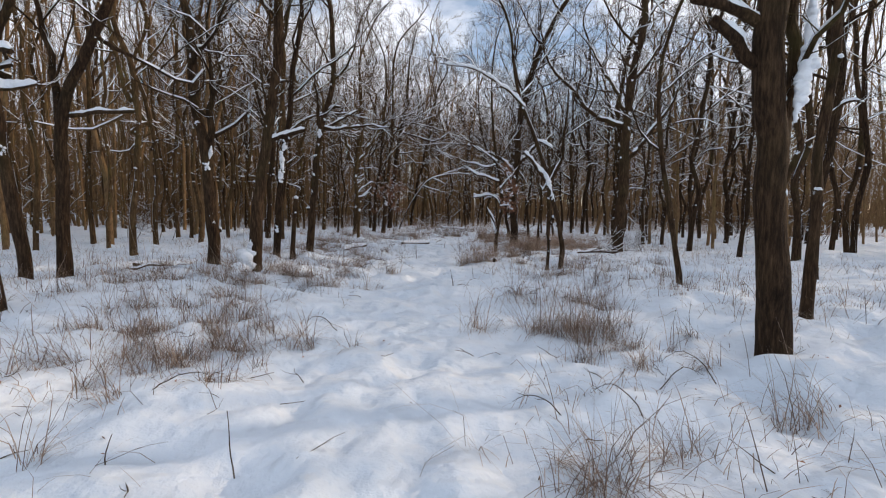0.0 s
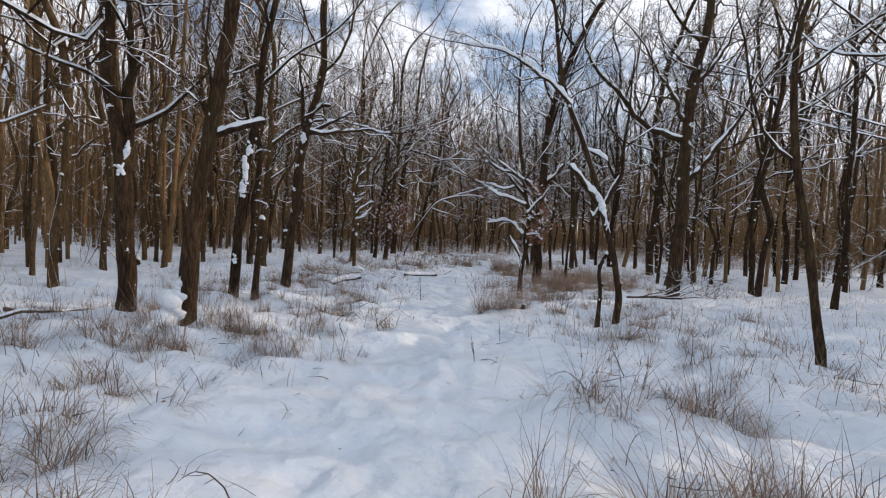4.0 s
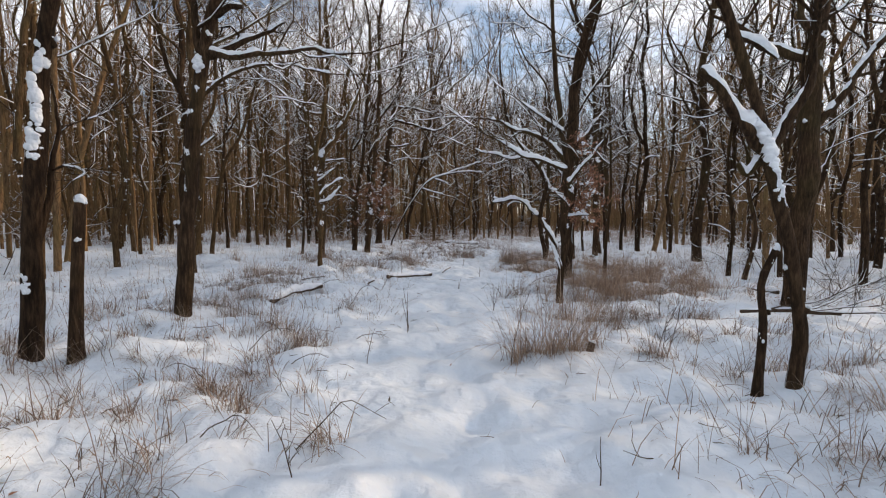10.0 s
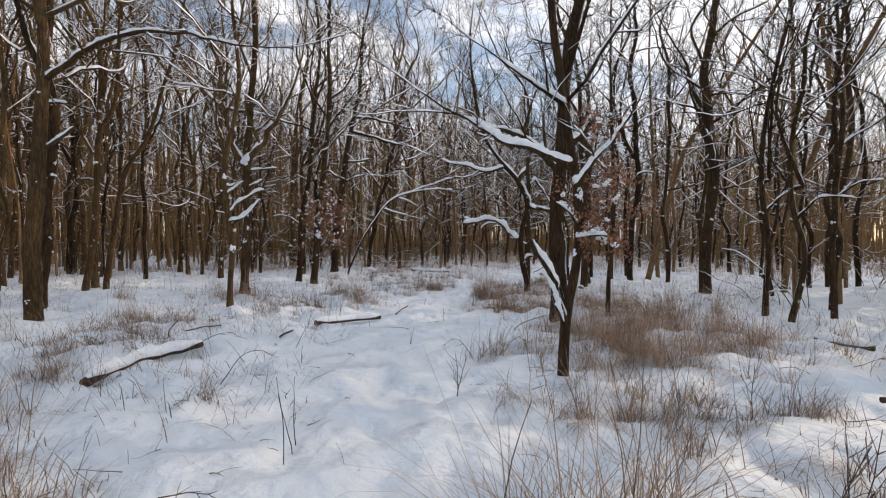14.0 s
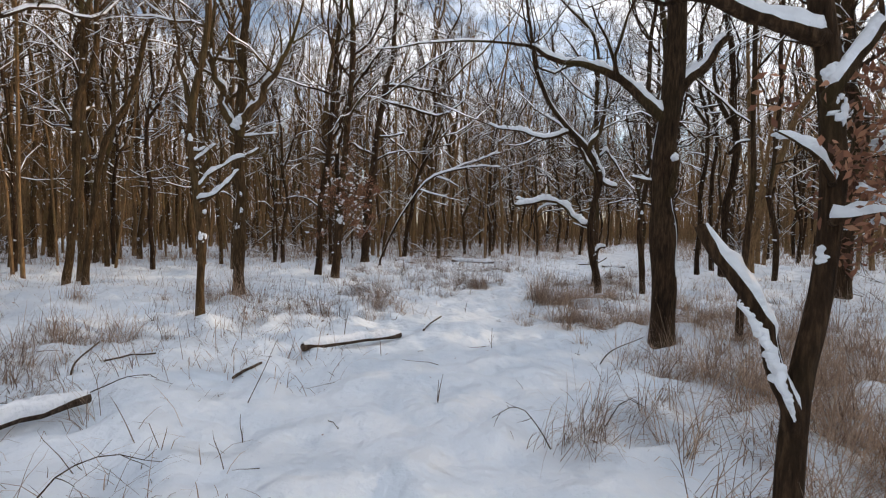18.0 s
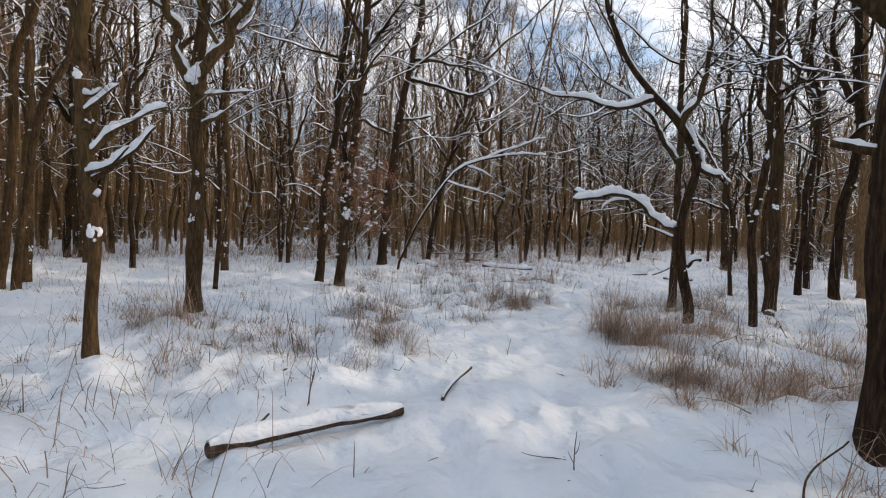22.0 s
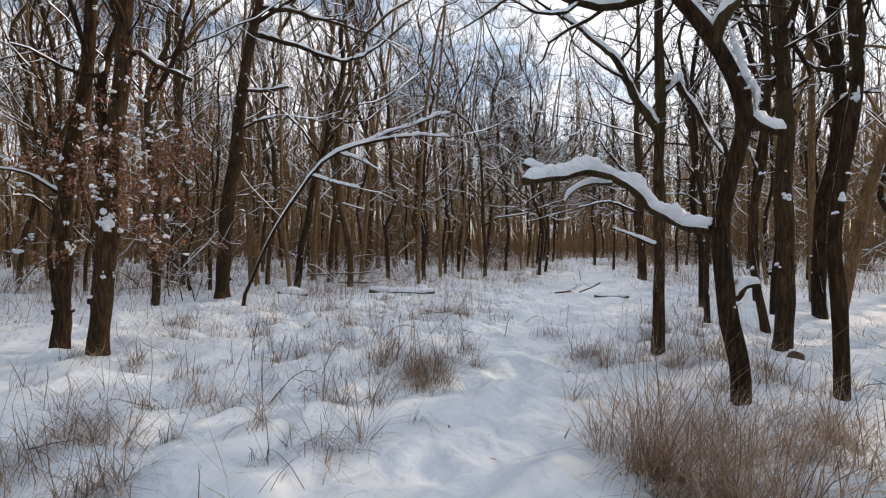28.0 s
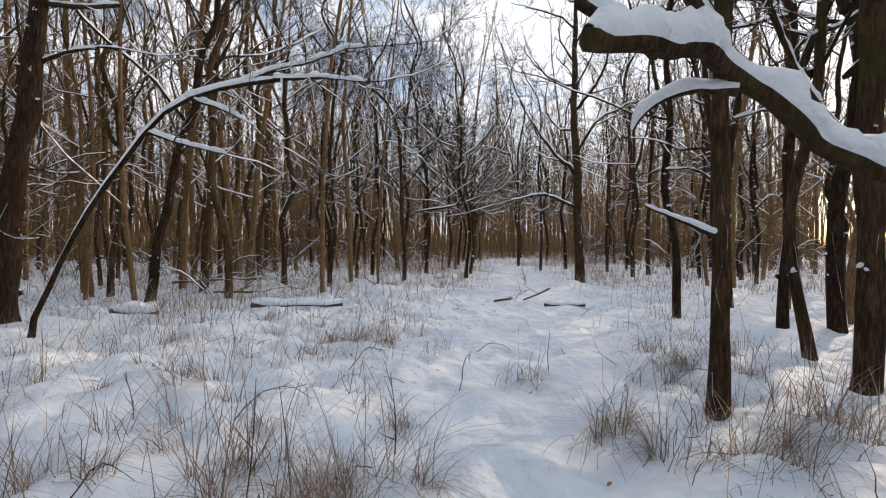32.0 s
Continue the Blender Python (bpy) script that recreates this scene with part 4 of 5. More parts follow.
tree(23, 4.5, 25.09, 0.068, 12, [(-0.01, 0, 0.33), (-0.07, 0, 0.86), (-0.1, 0, 1.50), (-0.06, 0, 2.04), (0.01, 0, 2.61), (0.06, 0, 3.13), (0.04, 0, 3.9)],
     [(0.05, [(0.06, 0, 3.0), (0.2, 0.02, 3.4), (0.22, 0.02, 3.9), (0.3, 0, 4.6)])], first=3.6, many=9, patches=16, tufts=[(3.1, -0.8, 0.07), (1.9, -1.6, 0.05)], label=OAK)
tree(24, -3.04, 32.75, 0.038, 3.9, [(0.24, -0.08, 0.65), (0.64, -0.21, 1.52), (1.25, -0.41, 2.48), (2.03, -0.66, 3.4), (2.69, -0.87, 3.66), (3.51, -1.14, 3.79)],
     [(0.03, [(3.4, -1.1, 3.79), (4.09, -1.33, 3.8), (4.67, -1.51, 3.74)]), (0.026, [(1.7, -0.55, 3.0), (2.28, -0.74, 2.83), (2.74, -0.89, 2.68)]),
      (0.024, [(2.3, -0.75, 3.5), (2.77, -0.9, 3.31), (3.15, -1.02, 3.08)]), (0.03, [(2.8, -0.9, 3.68), (3.68, -1.19, 4.01), (4.67, -1.51, 4.32)])],
     stop=True, patches=0, cover=1.5, label="thin snowy oak arching far over to one side")
tree(25, 10.49, 38.92, 0.165, 14, [(-0.08, 0.03, 2.9), (-0.24, 0.08, 6.03), (-0.22, 0.07, 9.34)],
     [(0.06, [(-0.19, 0.06, 3.64), (-0.93, 0.3, 4.37), (-1.64, 0.53, 5.47)]), (0.05, [(-0.2, 0.08, 2.54), (-1.1, 0.36, 2.9), (-2.32, 0.75, 2.71)]),
      (0.06, [(-0.2, 0.07, 5.66), (0.63, -0.2, 6.77), (0.97, -0.32, 8.24)])], first=5.0, many=14, scale=1.09, label=OAK + " beside the far track")
tree(26, 4.1, 20.5, 0.046, 8, [(0.0, 0, 0.6), (0.04, 0, 1.2), (0.1, 0, 2.2), (0.08, 0, 3.0)], first=2.8, many=8, patches=4, label="thin dark oak sapling standing in brown grass")
tree(271, 4.67, 9.25, 0.06, 7.5, [(-0.12, 0, 0.9), (-0.45, 0, 2.6)], first=2.6, many=5, patches=8, label="thin oak sapling leaning to one side")
tree(28, 4.77, 6.13, 0.073, 10, [(0.02, 0, 1.0), (0.02, 0, 2.0), (0.06, 0, 3.2)], first=3.6, many=7, tufts=[(1.5, 0, 0.06)], label=OAK + ", standing behind a thicker one")
tree(30, -5.33, 5.52, 0.149, 12, [(-0.20, -0.03, 1.39), (-0.34, -0.05, 2.49), (-0.44, -0.06, 3.27)],
     [(0.055, [(-0.36, -0.05, 2.94), (-0.15, -0.02, 2.63), (0.11, 0.01, 2.68), (0.4, 0.05, 2.77)], "tapers"), (0.045, [(-0.44, -0.06, 3.28), (-0.09, -0.01, 3.3), (0.24, 0.03, 3.11), (0.61, 0.08, 2.97)]), (0.07, [(-0.28, -0.04, 3.3), (-0.02, -0.0, 3.47), (0.19, 0.02, 3.66)])], first=4.2, cover=1.3, patches=10, tufts=[(1.6, 0.3, 0.05)],
     label="thick dark oak leaning back, snow on its low boughs")
tree(31, -9.4, 25.05, 0.092, 13, [(0.15, 0, 0.86), (0.25, 0, 2.0), (0.33, 0, 3.3), (0.45, 0, 4.6), (0.78, 0, 5.3), (0.95, 0, 6.7)],
     [(0.04, [(0.2, 0, 4.0), (-0.05, 0, 4.7), (-0.2, 0, 5.6)])], first=5.6, many=9, patches=12, bark=BARK_LIT, label="crooked brown oak of a close leaning pair")
tree(32, -8.55, 24.6, 0.076, 12, [(0.1, 0, 0.9), (0.3, 0, 2.3), (0.52, 0, 3.4), (1.1, 0, 4.3), (1.45, 0, 5.3), (1.8, 0, 6.4)],
     [(0.035, [(1.0, 0, 4.2), (1.1, 0, 5.0), (0.95, 0, 6.0)])], first=5.8, many=9, patches=10, cover=1.4, bark=BARK_LIT, label="brown oak leaning far over from a close pair")


# ---- the wood on both sides: a few builds, each repeated ----
WOOD = "slender bare oak with snow on its twigs"
builds = []
_spec = [(0.075, 12, 3.8, 10), (0.085, 14, 5.0, 10), (0.10, 15, 4.2, 12), (0.11, 16, 6.0, 11), (0.125, 16, 4.8, 12), (0.14, 17, 6.2, 12), (0.175, 17, 4.6, 13), (0.06, 10, 2.8, 9)]
_seed_at = [(-6.99, 32.86, 0.067), (8.0, 29.7, 0.09), (-8.52, 13.06, 0.106), (-6.96, 38.74, 0.138), (8.6, 29.29, 0.135), (-15.4, 33.2, 0.134), (9.07, 25.11, 0.19), (7.34, 20.3, 0.06)]
for k, ((r, H, f, many), (x, y, rr)) in enumerate(zip(_spec, _seed_at)):
    a = 2.4 * k
    boughs = [(r * 0.6, [(0.04, 0, f), (0.3 * math.cos(a), 0.3 * math.sin(a), f + 0.7), (0.55 * math.cos(a), 0.55 * math.sin(a), f + 1.7), (0.8 * math.cos(a + 0.5), 0.8 * math.sin(a + 0.5), f + 2.9)]),
              (r * 0.38, [(0.04, 0, f * 0.8), (0.35 * math.cos(a + 2), 0.35 * math.sin(a + 2), f * 0.8 + 0.3), (0.8 * math.cos(a + 2.3), 0.8 * math.sin(a + 2.3), f * 0.8 + 0.35)], "tapers")]
    # builds 2, 3 and 5 wear the bark with sunlight in its colour
    builds.append((r, tree(100 + k, x, y, r, H, [(0.03, 0.02, H * 0.2), (0.05, -0.04, H * 0.4)], boughs, first=f, many=many, detail=0.5, sway=0.36,
                           patches=22, label=WOOD, bark=BARK_LIT if k in (2, 3, 5) else BARK)))
# x, y, girth radius, lean to the right
STANDING = """8.25 10.5 .126 .01|-9.93 16.4 .103 -.03|-12.9 18.4 .103 -.05|10 19.2 .102 .026|13.5 22.7 .136 .016|16.4 26.1 .125 -.01|-7.92 21.5 .14 .01
-5.13 33.1 .107 .03|-5.3 35.7 .05 .02|-4.9 36.1 .068 .05|-7.67 33.7 .068 .02|6.57 28.3 .082 -.07|7.94 31.8 .09 -.06|14.6 41.1 .097 0|14.45 42.6 .078 0
14.5 46.2 .12 0|12.7 45.6 .086 -.02|13.4 49.4 .1 -.015|15.8 36.4 .077 -.02|-3.8 38.6 .104 .018|-5.0 41.6 .071 -.05|-2.63 37.35 .135 .2|-1.7 39.1 .128 .05
-3.1 43.5 .103 .01|-1.65 46.4 .122 .01|-.56 50.2 .145 .02|3.16 43.5 .08 .02|4.0 44.7 .098 .036|-18.9 35.3 .173 .02|-9.63 25.8 .118 .03
-11 33.8 .124 .02|-7.46 40 .14 .02|-14.2 28 .107 0|-13.3 27.7 .079 .01|-17.5 30.5 .107 -.02|-18.9 34.4 .144 .02|-14.3 34.8 .13 .017
-14.9 32.3 .156 0|-13.1 31.6 .092 .02|-14.7 34 .129 .016|-10.2 29.5 .093 .007|-14.4 32.3 .128 .02|-9.73 31.9 .11 0|-5.91 26.6 .058 .026|-7.43 29.6 .122 .008
-12.7 42.1 .139 0|-7.69 33.8 .071 -.015|15.6 41.3 .105 .013|7.26 19.55 .07 .064|8.31 19.7 .072 0|10.3 23.9 .06 -.027|6 29 .055 -.09|9.76 32.2 .11 -.03"""
placed = [(x, y) for x, y, _ in _seed_at] + [(3.47, 4.83), (-6.25, 7.78), (-6.84, 7.72), (5.88, 15.95), (-6.76, 19.79), (-4.33, 23.41), (-3.83, 33.8), (6.05, 27.43), (10.49, 38.92), (3.12, 20.53), (4.67, 9.25), (4.77, 6.13)]
for k, row in enumerate(STANDING.replace("\n", "|").split("|")):
    x, y, r, lean = map(float, row.split())
    r *= 0.87
    # sunlit-coloured builds stand only on the left; the right keeps dark bark
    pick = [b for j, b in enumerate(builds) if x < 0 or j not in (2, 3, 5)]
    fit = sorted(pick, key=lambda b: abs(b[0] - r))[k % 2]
    stand(fit[1], k, x, y, r, (lean, 0.0), fit[0])
    placed.append((x, y))
_rng = random.Random(8)
# the first two have sunlight painted into their bark, for the left side
light = [(r, tree(120 + k, x, y, r, H, [(0.06, 0.03, H * 0.25), (-0.05, 0.05, H * 0.45)], first=f, many=9, detail=0.3, sway=0.4, patches=14, label=WOOD, bark=BARK if k > 1 else BARK_LIT))
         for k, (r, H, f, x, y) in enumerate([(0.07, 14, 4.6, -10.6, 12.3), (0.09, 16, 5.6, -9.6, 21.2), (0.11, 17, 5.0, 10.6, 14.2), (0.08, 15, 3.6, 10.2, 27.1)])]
placed += [(-10.6, 12.3), (-9.6, 21.2), (10.6, 14.2), (10.2, 27.1)]
added = tries = 0
while added < 175 and tries < 20000:
    tries += 1
    x, y = _rng.uniform(-24, 23), _rng.uniform(2, 58)
    tx = float(track_x(y))
    side = -1 if x < tx else 1
    if abs(x - tx) < 6.5 or abs(x) > 1.3 * (y + 3):
        continue
    if y < 34 and side < 0 and x > -8.6 or y < 31 and side > 0 and x < 8.8:
        continue
    if any((x - a) ** 2 + (y - b) ** 2 < 1.7 for a, b in placed):
        continue
    r = _rng.choice((0.055, 0.065, 0.075, 0.085, 0.095, 0.105, 0.12))
    # dark bark to the right, sunlit bark colour to the left
    fit = _rng.choice(light[2:] if x > 0 else light[:2])
    stand(fit[1], 1000 + added, x, y, r, (_rng.gauss(0, 0.03), _rng.gauss(0, 0.03)), fit[0])
    placed.append((x, y))
    added += 1


for k, (x, y, r, H, f) in enumerate([(4.6, 41.2, 0.085, 13, 2.2), (6.6, 45.2, 0.10, 14, 2.6), (2.4, 46.6, 0.09, 14, 2.4), (8.8, 48.5, 0.09, 14, 2.4), (7.0, 41.2, 0.075, 12, 2.6), (12.2, 55.5, 0.09, 14, 2.6), (10.4, 51.5, 0.09, 14, 2.4), (8.4, 44.3, 0.08, 14, 2.4), (12.6, 54.6, 0.09, 15, 2.8), (18.5, 55.0, 0.09, 15, 2.8), (20.0, 62.0, 0.1, 15, 3.0), (16.2, 62.5, 0.1, 15, 3.0), (18.0, 68.0, 0.1, 15, 3.0)]):
    tree(140 + k, x, y, r, H, [(0.1, 0, 1.5), (-0.1, 0, 3.5)], first=f, many=24, detail=0.55, label="bushy bare oak with many rising snowy branches")
    placed.append((x, y))


# ---- the far wood, past counting ----
def far_woods():
    B, S = Soup(), Soup()
    rng = np.random.default_rng(21)
    n = 0
    cell = {(int(a), int(b)) for a, b in placed}
    while n < 2150:
        x, y = rng.uniform(-100, 100), rng.uniform(-30, 135)
        tx = float(track_x(min(y, 60)))
        reach = math.hypot(x - tx, max(0, y - 45))
        if abs(x - tx) < (5.5 if y < 46 else 2.2) or y < 36 and -9.5 < x < 9.5 or (int(x), int(y)) in cell:
            continue
        if tx < x < 40 and y < 46 and rng.random() < 0.1:
            continue
        if -24 < x < 23 and y < 58 and rng.random() < 0.45 or reach > 45 and rng.random() < 0.55:
            continue
        # unseen trees, added only on the sun side and thinned to filter sunlight
        hidden = abs(x) > 1.45 * (y + 5)
        if hidden and (x < 0 or rng.random() < 0.9):
            continue
        n += 1
        z = hz(x, y) if reach < 60 else 0.0
        r, H = 0.045 + 0.085 * rng.random() ** 1.5, 13 + 5 * rng.random()
        p = wander(rng, np.array((x, y, z - 0.1)), (rng.normal() * 0.04, rng.normal() * 0.04, 1), H, 6, 0.075, 0.0)
        tube(B, p, r * np.linspace(1.05, 0.2, 7), 5 if reach < 30 else 4)
        tips, ways = [], []
        for k in range(11 if reach < 40 and not hidden else 6):
            h = 0.15 + 0.83 * rng.random()
            i = int(h * 6)
            q0 = p[i] + (p[i + 1] - p[i]) * (h * 6 - i)
            a, e = rng.random() * 6.28, 0.45 + 0.7 * h
            q = wander(rng, q0, (math.cos(a) * math.cos(e), math.sin(a) * math.cos(e), math.sin(e)), 0.8 + 3.0 * (1 - h) + rng.random(), 3, 0.17, 0.5)
            rr = r * 0.35 * np.linspace(1, 0.3, 4) * (1.1 - 0.5 * h)
            tube(B, q, rr, 3)
            if not hidden and rng.random() < 0.5:
                snow_strip(S, q, rr, 0.02, rng, False)
            tips += [q[1], q[2], q[3]]
            ways += [unit(q[1] - q[0]), unit(q[2] - q[1]), unit(q[3] - q[2])]
        twig_fans(B, rng, np.array(tips), np.array(ways), 7 if reach < 45 else 4, 0.9, 0.006, S if not hidden else None)
    # the thick brown wood along one side, twig behind twig
    for k in range(620):
        x, y = -rng.uniform(13, 62), rng.uniform(-2, 56)
        if x < -1.5 * (y + 6):
            continue
        H = 12 + 5 * rng.random()
        p = np.array([(x, y, -0.1), (x + rng.normal() * 0.15, y, H * 0.35), (x + rng.normal() * 0.4, y, H * 0.7), (x + rng.normal() * 0.7, y, H)])
        tube(B, p, (0.045 + 0.05 * rng.random()) * np.array((1.0, 0.85, 0.6, 0.2)), 4)
        c = p[1] * 0.6 + p[0] * 0.4 + (p[3] - p[1]) * 1.1 * rng.random((14, 1))
        twig_fans(B, rng, c, rng.standard_normal((14, 3)) * 0.6 + np.array((0, 0, 0.7)), 4, 1.6, 0.009)
    # the deep wood beyond, trunk behind trunk
    for k in range(1900):
        y = rng.uniform(62, 175)
        x = rng.uniform(-1.25, 1.35) * (y - 18)
        H = 13 + 6 * rng.random()
        p = np.array([(x, y, -0.1), (x + rng.normal() * 0.15, y, H * 0.35), (x + rng.normal() * 0.4, y, H * 0.7), (x + rng.normal() * 0.7, y, H)])
        tube(B, p, (0.06 + 0.08 * rng.random()) * np.array((1.0, 0.85, 0.6, 0.2)), 3)
        c = p[1] + (p[3] - p[1]) * rng.random((14, 1))
        twig_fans(B, rng, c, rng.standard_normal((14, 3)) * 0.6 + np.array((0, 0, 0.5)), 3, 2.8, 0.028)
    # undergrowth: bare shoots between the far trunks
    m = 60000
    x, y = rng.uniform(-95, 110, m), rng.uniform(38, 150, m)
    ok = (np.abs(x - track_x(y)) > 3.0 - 2.6 * (y > 64)) & (rng.random(m) < sstep(36, 75, y) + 0.12)
    x, y = x[ok], y[ok]
    at = np.stack([x, y, height(x, y) * (y < 60)], -1)
    twig_fans(B, rng, at, np.tile(np.array((0, 0, 1.3)), (len(at), 1)), 1, 2.6, 0.014)
    m = 16000
    x, y = rng.uniform(-110, 130, m), rng.uniform(58, 165, m)
    twig_fans(B, rng, np.stack([x, y, np.zeros(m)], -1), np.tile(np.array((0, 0, 1.8)), (m, 1)), 1, 4.0 + 5.0 * rng.random((m, 1)) ** 2, 0.03)
    # the far bark colour already holds the sunlight and haze
    return B.mesh("far_woods", BARK_FAR_LIT), S.mesh("far_snow", SNOW)


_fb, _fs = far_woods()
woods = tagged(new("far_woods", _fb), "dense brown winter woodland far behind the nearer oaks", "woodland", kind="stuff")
part("snow", _fs, woods, "snow lying along the far branches", "stuff")


# ---- brushwood: thin snowy shoots among the trees ----
def brush(seed, x, y, n, tall, label="tangle of thin snowy shoots between the trees"):
    rng = np.random.default_rng(seed)
    root = new("brushwood")
    root.location = (x, y, hz(x, y))
    tagged(root, label, "shrub", "brushwood in the wood")
    B, S = Soup(), Soup()
    for k in range(n):
        a = rng.random() * 6.28
        p0 = np.array((rng.normal() * 0.5, rng.normal() * 0.4, -0.05))
        q = wander(rng, p0, (math.cos(a) * 0.5, math.sin(a) * 0.5, 1.0), tall * (0.5 + 0.7 * rng.random()), 7, 0.16, -0.9 * rng.random())
        rr = (0.007 + 0.008 * rng.random()) * np.linspace(1, 0.3, 8)
        tube(B, q, rr, 4)
        snow_strip(S, q, rr, 0.022, rng, False)
        branchlets(rng, B, S, q, rr, 1, 0.8, True)
    part("shoot", B.mesh("shoot", BARK), root, kind="stuff")
    part("snow", S.mesh("shoot_snow", SNOW), root, "snow lying on the shoots", "stuff")
    return root


_bs = [brush(300 + k, x, y, n, h) for k, (x, y, n, h) in enumerate([(1.2, 44.0, 8, 2.6), (6.4, 46.0, 7, 2.0), (-5.6, 37.0, 6, 1.8), (-9.6, 35.5, 6, 2.2)])]
for k in range(34):
    for _ in range(40):
        x, y = _rng.uniform(-24, 24), _rng.uniform(14, 60)
        if abs(x - float(track_x(y))) > (6.0 if y < 38 else 3.2) and not (y < 34 and -9 < x < 9):
            break
    copy_thing(_bs[k % 4], Matrix.Translation((x, y, hz(x, y))) @ Matrix.Rotation(_rng.random() * 6.28, 4, "Z"))


# ---- fallen wood ----
def fallen(name, seed, a, b, r, snow, label, category, bend=0.03, lift=0.02, tilt=0.0, fork=()):
    """A log or stick on the snow from a to b, with the snow that lies on it."""
    rng = np.random.default_rng(seed)
    a3, b3 = np.array((*a, hz(*a) + r * 0.6 + lift)), np.array((*b, hz(*b) + r * 0.6 + lift + tilt))
    n = 12
    p = a3 + (b3 - a3) * np.linspace(0, 1, n)[:, None] - a3
    side = np.array((-(b3 - a3)[1], (b3 - a3)[0], 0))
    p = p + side * (np.sin(np.linspace(0, math.pi * 1.3, n)) * bend)[:, None] + rng.standard_normal((n, 3)) * r * 0.1
    rr = r * np.linspace(1.0, 0.85, n) * (1 + rng.standard_normal(n) * 0.04)
    p[:, 2] = np.maximum(p[:, 2], height(p[:, 0] + a[0], p[:, 1] + a[1]) + r * 0.35 - a3[2])
    B, S = Soup(), Soup()
    tube(B, p, rr, 10, 0.05, rng)
    cap(B, p[0], p[0] - p[1], rr[0], 10)
    cap(B, p[-1], p[-1] - p[-2], rr[-1], 10)
    for s, az, ln in fork:
        i = int(s * (n - 1))
        q = wander(rng, p[i], (math.cos(az), math.sin(az), 0.25), ln, 6, 0.15, 0.1)
        tube(B, q, rr[i] * 0.5 * np.linspace(1, 0.3, 7), 5)
        snow_strip(S, q, rr[i] * 0.5 * np.linspace(1, 0.3, 7), snow * 0.5, rng, False)
        branchlets(rng, B, S, q, rr[i] * 0.45 * np.linspace(1, 0.3, 7), 1, 0.7, True)
    root = new(name)
    root.location = a3
    tagged(root, label, category)
    part("wood", B.mesh("wood", DEAD), root)
    if snow > 0:
        snow_strip(S, p, rr, snow * 0.75, rng, True, 112 if snow > 0.1 else 88 if snow > 0.05 else 58)
    if S.n:
        part("snow", S.mesh("log_snow", SNOW), root, "strip of snow along the top", "stuff")
    return root


fallen("log", 1, (-1.69, 19.55), (-0.65, 20.6), 0.05, 0.085, "long dark log on the snow with a white snow ridge", "log", lift=0.03)
fallen("log", 2, (-3.36, 16.05), (-2.96, 17.68), 0.055, 0.09, "log half buried under a thick ridge of snow", "log", 0.06)
fallen("log", 3, (-6.04, 9.02), (-5.53, 10.0), 0.035, 0.02, "thin dark log lying in grassy snow", "log")
fallen("log", 4, (-6.3, 9.6), (-5.47, 10.05), 0.04, 0.07, "log with snow beside two leaning oaks", "log")
fallen("stick", 5, (-2.0, 18.41), (-1.94, 18.91), 0.016, 0.0, "short dark stick on the open snow", "stick")
fallen("stick", 6, (-0.3, 20.83), (-0.10, 21.65), 0.018, 0.02, "short dark stick with a little snow", "stick", tilt=0.06)
fallen("stick", 7, (-3.7, 18.45), (-3.88, 19.01), 0.010, 0.0, "thin crooked twig poking out of the snow", "stick", 0.08, tilt=0.12)
fallen("stick", 8, (-3.63, 18.81), (-3.1, 18.91), 0.010, 0.0, "thin crooked twig lying on the snow", "stick", 0.08)
fallen("stick", 9, (1.95, 19.61), (2.73, 20.51), 0.007, 0.0, "thin bent twig at the edge of the grass", "stick", 0.06, tilt=0.1)
fallen("stick", 10, (-1.6, 19.85), (-1.52, 20.05), 0.010, 0.0, "short twig standing up from the snow", "stick", tilt=0.18)
fallen("log", 11, (-2.68, 34.87), (-1.91, 35.06), 0.07, 0.13, "short thick log under a white cushion of snow", "log")
fallen("log", 12, (-0.15, 34.72), (1.72, 35.12), 0.06, 0.12, "long fallen log under thick snow", "log", 0.04, fork=[(0.9, 0.9, 0.5)])
fallen("log", 13, (6.1, 33.78), (6.93, 33.43), 0.04, 0.06, "dark log beside the track with snow on top", "log", 0.05)
fallen("log", 14, (5.46, 35.11), (5.99, 35.23), 0.03, 0.04, "short dark log in the snowy track", "log")
fallen("fallen_branch", 15, (-2.69, 40.0), (-0.13, 39.2), 0.03, 0.03, "fallen crown branch with snowy twigs on the ground", "branch", 0.08, 0.25, fork=[(0.3, 0.4, 1.5), (0.5, -0.5, 1.3), (0.7, 1.0, 1.4), (0.9, -0.2, 1.2)])
fallen("fallen_branch", 16, (-1.29, 38.1), (-0.23, 36.8), 0.035, 0.03, "fallen forked branch lying across the snow", "branch", 0.05, 0.1, fork=[(0.4, 0.5, 1.4), (0.6, -0.9, 1.2), (0.8, 0.3, 1.6)])
fallen("fallen_branch", 17, (4.21, 14.78), (5.3, 14.3), 0.028, 0.03, "fallen branch with a fan of dark twigs", "branch", 0.1, 0.18, fork=[(0.3, -0.6, 1.3), (0.5, -1.0, 1.4), (0.7, -0.4, 1.3), (0.9, -0.9, 1.2), (0.95, -0.2, 1.1)])
fallen("log", 18, (5.99, 17.53), (6.3, 16.9), 0.05, 0.08, "dark log in the snow beside a thick oak", "log", 0.05)
fallen("fallen_branch", 19, (6.0, 34.6), (6.4, 34.0), 0.02, 0.03, "bare crooked branch stuck upright in the snow", "branch", 0.1, tilt=0.35, fork=[(0.6, 2.0, 0.5)])


